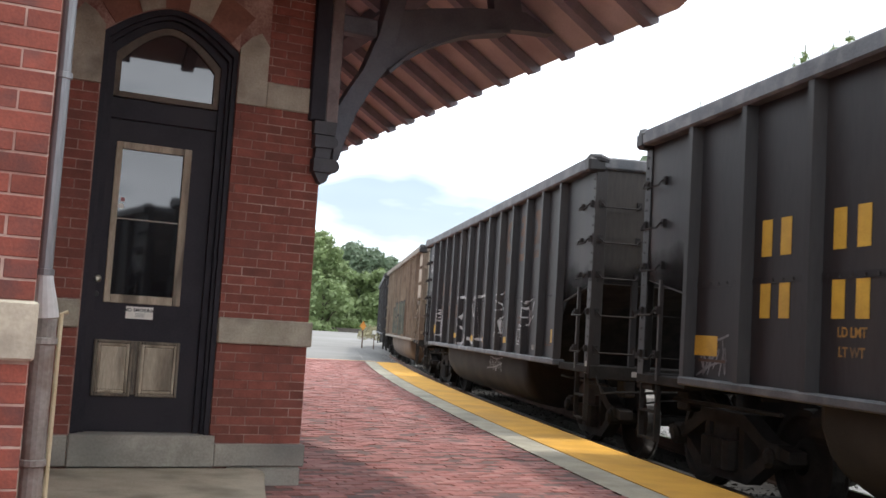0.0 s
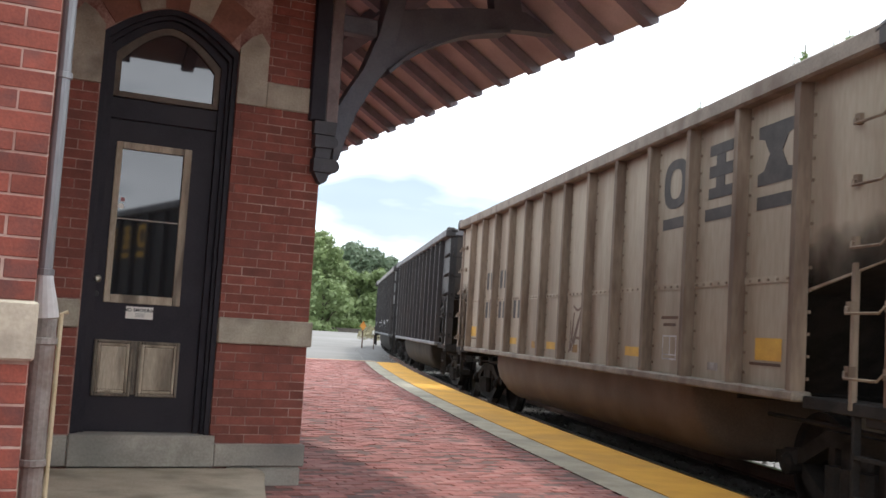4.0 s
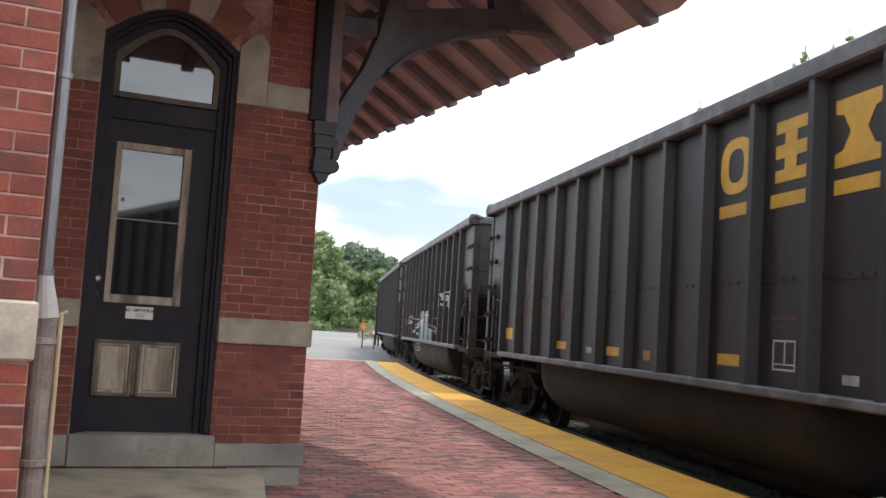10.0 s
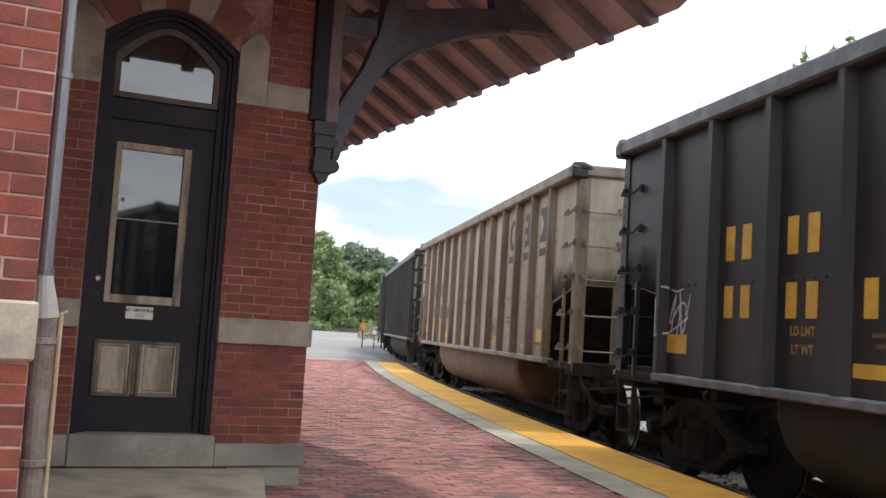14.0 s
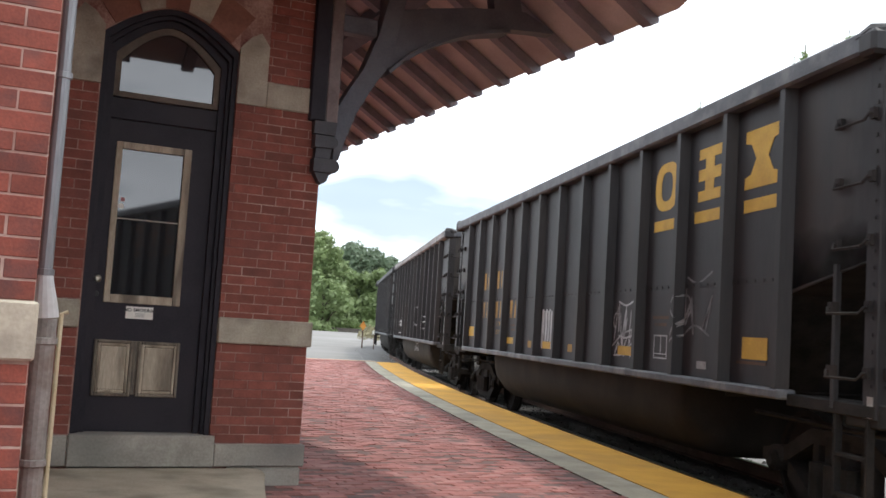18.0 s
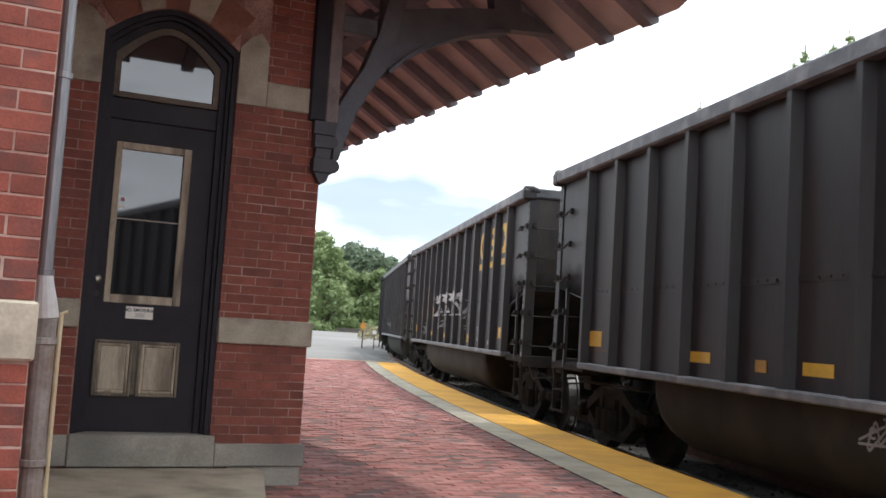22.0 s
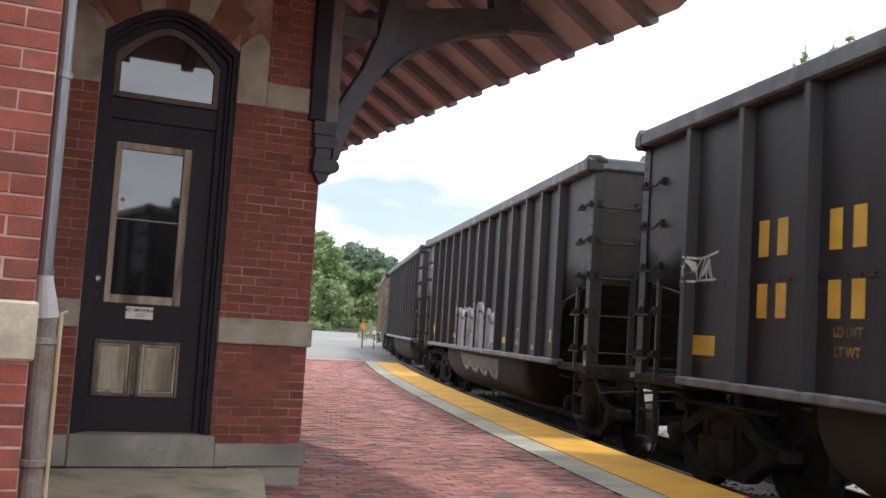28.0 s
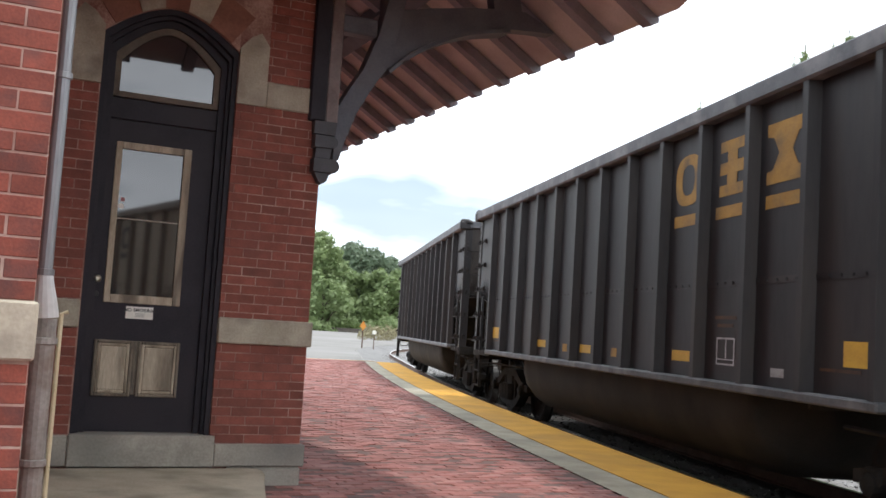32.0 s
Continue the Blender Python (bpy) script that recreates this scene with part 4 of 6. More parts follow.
        for sgn in (1, -1):
            bm = bmesh.new()
            xs = ex * (HALF - 0.08), ex * (HALF - 0.46)
            for x in xs:
                box(bm, x - 0.014, x + 0.014, *sorted((sgn * 1.46, sgn * 1.515)), 0.42, 0.984)
            for z in (0.43, 0.70):
                box(bm, min(xs), max(xs), *sorted((sgn * 1.46, sgn * 1.515)), z, z + 0.025)
            part("step", bm, UNDER, car)
            bm = bmesh.new()
            tube(bm, [(ex * (HALF - 0.16), sgn * 1.585, TOPZ - 0.045), (ex * (HALF - 0.03), sgn * 1.575, TOPZ - 0.02), (ex * (HALF + 0.02), sgn * 1.48, TOPZ - 0.025), (ex * (HALF + 0.012), sgn * 1.38, TOPZ - 0.05)], [0.045, 0.06, 0.06, 0.045], 8)
            box(bm, *sorted((ex * (HALF - 0.14), ex * (HALF + 0.053))), *sorted((sgn * 1.40, sgn * 1.632)), TOPZ - 0.185, TOPZ - 0.01, bevel=0.03)
            part("corner_cap", bm, CAR_RIB, car, "rounded cast corner cap")
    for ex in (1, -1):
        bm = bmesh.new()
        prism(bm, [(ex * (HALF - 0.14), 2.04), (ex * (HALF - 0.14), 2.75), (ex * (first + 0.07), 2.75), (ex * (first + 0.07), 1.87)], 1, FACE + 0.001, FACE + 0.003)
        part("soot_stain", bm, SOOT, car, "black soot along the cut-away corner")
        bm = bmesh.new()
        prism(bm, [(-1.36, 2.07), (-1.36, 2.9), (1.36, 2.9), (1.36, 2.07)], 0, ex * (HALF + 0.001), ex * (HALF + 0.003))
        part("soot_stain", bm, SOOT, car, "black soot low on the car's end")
    # bathtub floor between the bogies
    bm = bmesh.new()
    deep = SILL - 0.075
    sect = [(-1.46, deep), (-1.45, 0.80), (-1.40, 0.62), (-1.29, 0.47), (-1.12, 0.36), (-0.85, 0.31), (-0.4, 0.30), (0.4, 0.30), (0.85, 0.31), (1.12, 0.36), (1.29, 0.47), (1.40, 0.62), (1.45, 0.80), (1.46, deep)]
    rings = []
    for x, lift in ((3.12 - HALF, 0.45), (3.21 - HALF, 0.16), (3.47 - HALF, 0.0), (HALF - 3.47, 0.0), (HALF - 3.21, 0.16), (HALF - 3.12, 0.45)):
        rings.append([bm.verts.new((x, y * (1 - 0.06 * lift), deep - (deep - z) * (1 - lift * 0.6))) for y, z in sect])
    for a, b in zip(rings, rings[1:]):
        for j in range(len(sect) - 1):
            bm.faces.new((a[j], a[j + 1], b[j + 1], b[j]))
    bm.faces.new(rings[0])
    bm.faces.new(rings[-1][::-1])
    part("bathtub_floor", bm, trough_paint, car, "rounded dusty bathtub floor", True)
    bm = bmesh.new()
    lathe(bm, [(-0.42, 0.05), (-0.38, 0.16), (0.38, 0.16), (0.42, 0.05)], sides=12)
    bmesh.ops.rotate(bm, verts=bm.verts, cent=(0, 0, 0), matrix=Matrix.Rotation(math.pi / 2, 3, "Z"))
    bmesh.ops.translate(bm, verts=bm.verts, vec=(HALF - 2.55, 0.75, 0.78))
    part("air_reservoir", bm, UNDER, car)
    part("floor_plate", boxes((2.2 - HALF, HALF - 2.2, -1.44, 1.44, SILL - 0.07, SILL - 0.04)), UNDER, car)
    return car


def make_bogie_meshes():
    bm = bmesh.new()
    # cast side frame: top and bottom members with two window openings round the springs
    upper = [(-1.14, 0.56), (-0.75, 0.62), (-0.38, 0.80), (0.38, 0.80), (0.75, 0.62), (1.14, 0.56), (1.14, 0.46), (0.72, 0.50), (0.34, 0.68), (-0.34, 0.68), (-0.72, 0.50), (-1.14, 0.46)]
    lower = [(-0.74, 0.50), (-0.42, 0.31), (0.42, 0.31), (0.74, 0.50), (0.74, 0.37), (0.44, 0.18), (-0.44, 0.18), (-0.74, 0.37)]
    prism(bm, upper, 1, 0.94, 1.10)
    prism(bm, lower, 1, 0.942, 1.09)
    for sx in (-1, 1):
        box(bm, *sorted((sx * 0.28, sx * 0.37)), 0.945, 1.085, 0.25, 0.72)
        box(bm, *sorted((sx * 0.79, sx * 0.99)), 0.945, 1.13, 0.46, 0.60, bevel=0.02)
    side = mesh_from("side_frame", bm, UNDER)
    bm = bmesh.new()
    tube(bm, [(0, 1.12, 0.28), (0, 1.12, 0.55)], 0.085, 8)
    springs = mesh_from("spring", bm, UNDER)
    bolster = mesh_from("bolster", boxes((-0.2, 0.2, -1.1, 1.1, 0.5, 0.78), bevel=0.03), UNDER)
    bm = bmesh.new()
    lathe(bm, [(1.06, 0.05), (1.06, 0.09), (1.15, 0.09), (1.18, 0.05)], sides=12)
    cap = mesh_from("bearing_cap", bm, WHEEL)
    bm = bmesh.new()
    for s in (1, -1):
        prof = [(0.68, 0.485), (0.70, 0.485), (0.715, WHEEL_R + 0.004), (0.83, WHEEL_R - 0.004), (0.83, 0.40), (0.80, 0.38), (0.79, 0.2), (0.83, 0.12), (0.70, 0.12), (0.72, 0.36), (0.68, 0.40)]
        lathe(bm, [(a * s, r) for a, r in prof], sides=28)
    lathe(bm, [(-1.05, 0.07), (1.05, 0.07)], sides=10)
    wheels = mesh_from("wheelset", bm, WHEEL)
    wheels.materials.append(WHEEL_TREAD)
    for poly in wheels.polygons:
        if math.hypot(poly.center.x, poly.center.z) > 0.447 and abs(poly.normal.y) < 0.5:
            poly.material_index = 1
    return side, springs, bolster, cap, wheels


SIDE_M, SPRING_M, BOLSTER_M, CAP_M, WHEEL_M = make_bogie_meshes()


def linked(name, mesh, parent, m=None):
    ob = new(name, mesh)
    ob.parent = parent
    if m is not None:
        ob.matrix_local = m
    return ob


def add_bogies(car, reach):
    sets = []
    for ex in (1, -1):
        b = linked("bogie", BOLSTER_M, car, pose(ex * reach, 0, 0))
        for r in (0, 180):
            linked("side_frame", SIDE_M, b, pose(0, 0, 0, 0, 0, r))
        for x in (-0.2, 0.0, 0.2):
            linked("spring", SPRING_M, b, pose(x, 0, 0))
        for x in (-0.89, 0.89):
            w = linked("wheelset", WHEEL_M, b, pose(x, 0, WHEEL_R))
            linked("bearing_cap", CAP_M, b, pose(x, 0, WHEEL_R + 0.02))
            sets.append((w, x))
    return sets


BLACK_CAR = "grimy black coal car with ribbed steel sides"
DARK = {z: car_template(z, CAR_DARK, CAR_RIB, CHORD, TROUGH, BLACK_CAR) for z in (LONG, SHORT)}
TAN = car_template(LONG, CAR_TAN, CAR_TAN_RIB, CHORD_TAN, TROUGH_TAN, "dusty tan coal car with rust-streaked ribbed sides")
TRAVEL = [(0, 0.18), (1, 12.93), (2, 26.04), (3, 39.12), (6, 78.92), (7, 92.2), (8, 105.29), (9, 118.48), (10, 131.6), (11, 144.87), (12, 158.09), (13, 171.39), (14, 184.6), (17, 224.07), (18, 237.21), (19, 250.48), (20, 263.79), (21, 276.96), (22, 290.09), (23, 303.29), (24, 316.46), (25, 329.51), (28, 369.49), (29, 382.67), (30, 395.84), (31, 409.0), (32, 422.12)]
GAP0 = 10.73            # the coupling that stands this far along the line at the start


def travelled(t):
    for (t0, d0), (t1, d1) in zip(TRAVEL, TRAVEL[1:]):
        if t <= t1:
            break
    return d0 + (d1 - d0) * (t - t0) / (t1 - t0)


def middle(i):
    """How far along the line the middle of car i stands at the start."""
    reach = [2 * size_of(k)[0] + COUPLING for k in range(30)]
    if i <= 0:
        return GAP0 - reach[0] * (0.5 - i)
    return GAP0 + sum(reach[1:i]) + reach[i] / 2


def car_pose(i, t):
    mid = middle(i) - travelled(t)
    a, b = along(mid - bogie_at(i), CENTRE)[0], along(mid + bogie_at(i), CENTRE)[0]
    d = b - a
    c = (a + b) / 2
    return pose(c.x, c.y, RAIL_Z, 0, 0, math.degrees(math.atan2(d.y, d.x)))


TAN_CARS = {2, 4, 13, 27}
DUSTY_TOP = {6, 8, 17}
CARS, GAP_OF = [], {}
for i in range(-1, 30):
    car = copy_thing(TAN if i in TAN_CARS else DARK[size_of(i)], car_pose(i, 0))
    CARS.append((i, car, add_bogies(car, bogie_at(i))))
    GAP_OF[car] = size_of(i)[1]
    if i in DUSTY_TOP:
        for ob in car.children:
            if ob.name.startswith("top_chord"):
                ob.data = ob.data.copy()
                ob.data.materials[0] = CHORD_PALE
                ob["label"] = "pale dust-caked top chord"
for template in (*DARK.values(), TAN):
    for ob in (*template.children_recursive, template):
        bpy.data.objects.remove(ob)


# ---- paint and marks on the cars ----
def flat(outlines, material, name="mark"):
    """Thin raised paint shapes in the local xy plane."""
    bm = bmesh.new()
    for o in outlines:
        prism(bm, o, 2, 0.0, 0.003)
    return mesh_from(name, bm, material)


def rect(x0, x1, y0, y1):
    return [(x0, y0), (x1, y0), (x1, y1), (x0, y1)]


def on_side(x, z, lift=0.0015):
    return pose(x, FACE + lift, z, 90, 0, 180)


def glyph_set(material):
    """Three plain blocky emblem shapes over short bars: a ring, a notched slab and an hourglass."""
    w = 0.29
    bar = rect(-w, w, -0.45, -0.34)
    bm = bmesh.new()
    rim = []
    for i in range(24):
        a = 2 * math.pi * i / 24
        c, s = math.cos(a), math.sin(a)
        q = abs(c) ** 0.75 * math.copysign(1, c), abs(s) ** 0.75 * math.copysign(1, s)
        rim.append([bm.verts.new((q[0] * fx, q[1] * fz, 0.003)) for fx, fz in ((w, 0.25), (w * 0.48, 0.15))])
    for a, b in zip(rim, rim[1:] + rim[:1]):
        bm.faces.new((a[0], b[0], b[1], a[1]))
    prism(bm, bar, 2, 0.0, 0.003)
    ring_mesh = mesh_from("emblem", bm, material)
    notched = [rect(-0.23, 0.23, 0.15, 0.25), rect(-0.23, 0.23, -0.055, 0.055), rect(-0.23, 0.23, -0.25, -0.15), rect(-0.09, 0.09, 0.056, 0.149), rect(-0.09, 0.09, -0.149, -0.056), bar]
    glass = [[(-w, -0.25), (w, -0.25), (w, -0.15), (0.19, -0.13), (0.10, 0.0), (0.19, 0.13), (w, 0.15), (w, 0.25), (-w, 0.25), (-w, 0.15), (-0.19, 0.13), (-0.10, 0.0), (-0.19, -0.13), (-w, -0.15)], bar]
    return [flat(glass, material, "emblem"), flat(notched, material, "emblem"), ring_mesh]


PAINTS = (FOX, FOX_OLD, FOX_DIM, LOGO_DARK)
EMBLEMS = {id(m): glyph_set(m) for m in PAINTS}
NUMBER = {id(m): flat([rect(-0.075, 0.075, -0.15, 0.15)], m, "number_bar") for m in PAINTS}
SQUARE = flat([rect(-0.21, 0.21, -0.09, 0.09)], FOX, "yellow_panel")
STRIP = flat([rect(-0.2, 0.2, -0.05, 0.05)], FOX, "yellow_strip")
SMALL = flat([rect(-0.09, 0.09, -0.05, 0.05)], FOX_OLD, "reflector")
LABEL = flat([rect(-0.10, 0.10, -0.035, 0.035)], WHITE_WORN, "white_label")
bm = bmesh.new()
xs, zs = (-0.17, -0.15, 0.0, 0.018, 0.15, 0.17), (-0.12, -0.105, -0.075, -0.065, 0.105, 0.12)
grid = [[bm.verts.new((x, z, 0.004)) for z in zs] for x in xs]
for a in range(5):
    for b in range(5):
        if a in (0, 4) or b in (0, 2, 4) or (a == 2 and b > 2):
            bm.faces.new((grid[a][b], grid[a + 1][b], grid[a + 1][b + 1], grid[a][b + 1]))
CHIT = mesh_from("test_box", bm, SPRAY)
SMALL_PRINT = flat([rect(-0.2, 0.2, 0.02, 0.05), rect(-0.15, 0.15, -0.05, -0.02)], FOX_DIM, "small_print")
FINE_LINE = flat([rect(-0.25, 0.25, -0.012, 0.012)], FOX_DIM, "small_print")
PATCH = flat([rect(-0.032, 0.032, -0.07, 0.07)], WHITE_WORN, "reflective_patch")
LIMITS = words("LD LMT", 0.10, FOX_OLD, "load_words"), words("LT WT", 0.10, FOX_OLD, "weight_words")


def panel_x(car, j):
    return GAP_OF[car] * (j - 5.5)


def swell(x, gap):
    """How far the ribbed side stands out of the sheet at x."""
    d = min(abs(x - (k - 6) * gap) for k in range(13))
    return 0.1 * max(0.0, min(1.0, (0.068 - d) / 0.03))


def tub_y(z):
    """How far out the bathtub floor's side lies at a height."""
    return float(np.interp(z, (0.47, 0.62, 0.80, 1.0), (1.29, 1.40, 1.45, 1.46)))


def smooth_line(pts, step=0.025):
    """A rounded line through the points, in short steps."""
    line = []
    ext = [pts[0], *pts, pts[-1]]
    for p0, p1, p2, p3 in zip(ext, ext[1:], ext[2:], ext[3:]):
        n = max(2, int(math.dist(p1, p2) / step))
        for i in range(n):
            t = i / n
            line.append(tuple(0.5 * (2 * b + (c - a) * t + (2 * a - 5 * b + 4 * c - d) * t * t + (3 * b - a - 3 * c + d) * t ** 3) for a, b, c, d in zip(p0, p1, p2, p3)))
    return line + [tuple(pts[-1])]


def spray(car, x, z, lines, material, width=0.03, label="sprayed loops and slashes", lift=0.003, tub=False):
    """Sprayed lines, laid over sheet and ribs. Lines run rightwards as seen from the platform, in metres from (x, z)."""
    bm = bmesh.new()
    for pts in lines:
        line = smooth_line(pts)
        rows = []
        for i, p in enumerate(line):
            a, b = line[max(i - 1, 0)], line[min(i + 1, len(line) - 1)]
            d = Vector((b[0] - a[0], b[1] - a[1]))
            d = d.normalized() if d.length > 1e-6 else Vector((1, 0))
            taper = width * (0.5 if i in (0, len(line) - 1) else 1.0) / 2
            row = []
            for s in (1, -1):
                cx, cz = x - (p[0] - d.y * taper * s), z + p[1] + d.x * taper * s
                row.append(bm.verts.new((cx, (tub_y(cz) if tub else FACE + swell(cx, GAP_OF[car])) + lift, cz)))
            rows.append(row)
        for a, b in zip(rows, rows[1:]):
            bm.faces.new((a[0], b[0], b[1], a[1]))
    return part("graffiti", bm, material, car, label)


def fill(car, x, z, w, low, high, material, label="sprayed patch of colour", lift=0.002, tub=False):
    """A sprayed patch over sheet and ribs, between two uneven edges."""
    bm = bmesh.new()
    n = int(w / 0.03)
    rows = []
    for i in range(n + 1):
        f = i / n
        cx = x - w * (f - 0.5)
        levels = [z + low(f) + (high(f) - low(f)) * q / 4 for q in range(5)]
        rows.append([bm.verts.new((cx, (tub_y(q) if tub else FACE + swell(cx, GAP_OF[car])) + lift, q)) for q in levels])
    for a, b in zip(rows, rows[1:]):
        for j in range(4):
            bm.faces.new((a[j], b[j], b[j + 1], a[j + 1]))
    return part("graffiti", bm, material, car, label)


def squiggle(seed, n, w, h):
    """Lines of an abstract tag: n leaning, overlapping zigzags and loops, with long slashes through them."""
    rng = random.Random(seed)
    lines = []
    for k in range(n):
        cx, s = -w / 2 + w * (k + 0.5) / n, w / n
        pts, side = [], rng.choice((-1, 1))
        for q in range(rng.randint(3, 5)):
            pz = side * h * rng.uniform(0.15, 0.56)
            pts.append((cx + s * rng.uniform(-0.75, 0.75) + 0.25 * pz, pz))
            side = -side
        lines.append(pts)
        if rng.random() < 0.3:
            r, a0 = h * rng.uniform(0.12, 0.24), rng.uniform(0, 6)
            lines.append([(cx + r * math.cos(a0 + 0.75 * q), h * 0.1 + 0.9 * r * math.sin(a0 + 0.75 * q)) for q in range(8)])
    lines.append([(-w * 0.56, -h * rng.uniform(0.3, 0.6)), (0, -h * rng.uniform(0.2, 0.5)), (w * 0.55, h * rng.uniform(-0.5, 0.2))])
    if n > 2:
        lines.append([(-w * 0.3, h * 0.62), (w * 0.1, h * 0.5), (w * 0.6, h * 0.68)])
    return lines


def mark(car, mesh, x, z, lift=0.0015, label=""):
    o = linked(mesh.name.split(".")[0], mesh, car, on_side(x, z, lift))
    if label:
        o["label"] = label
    return o


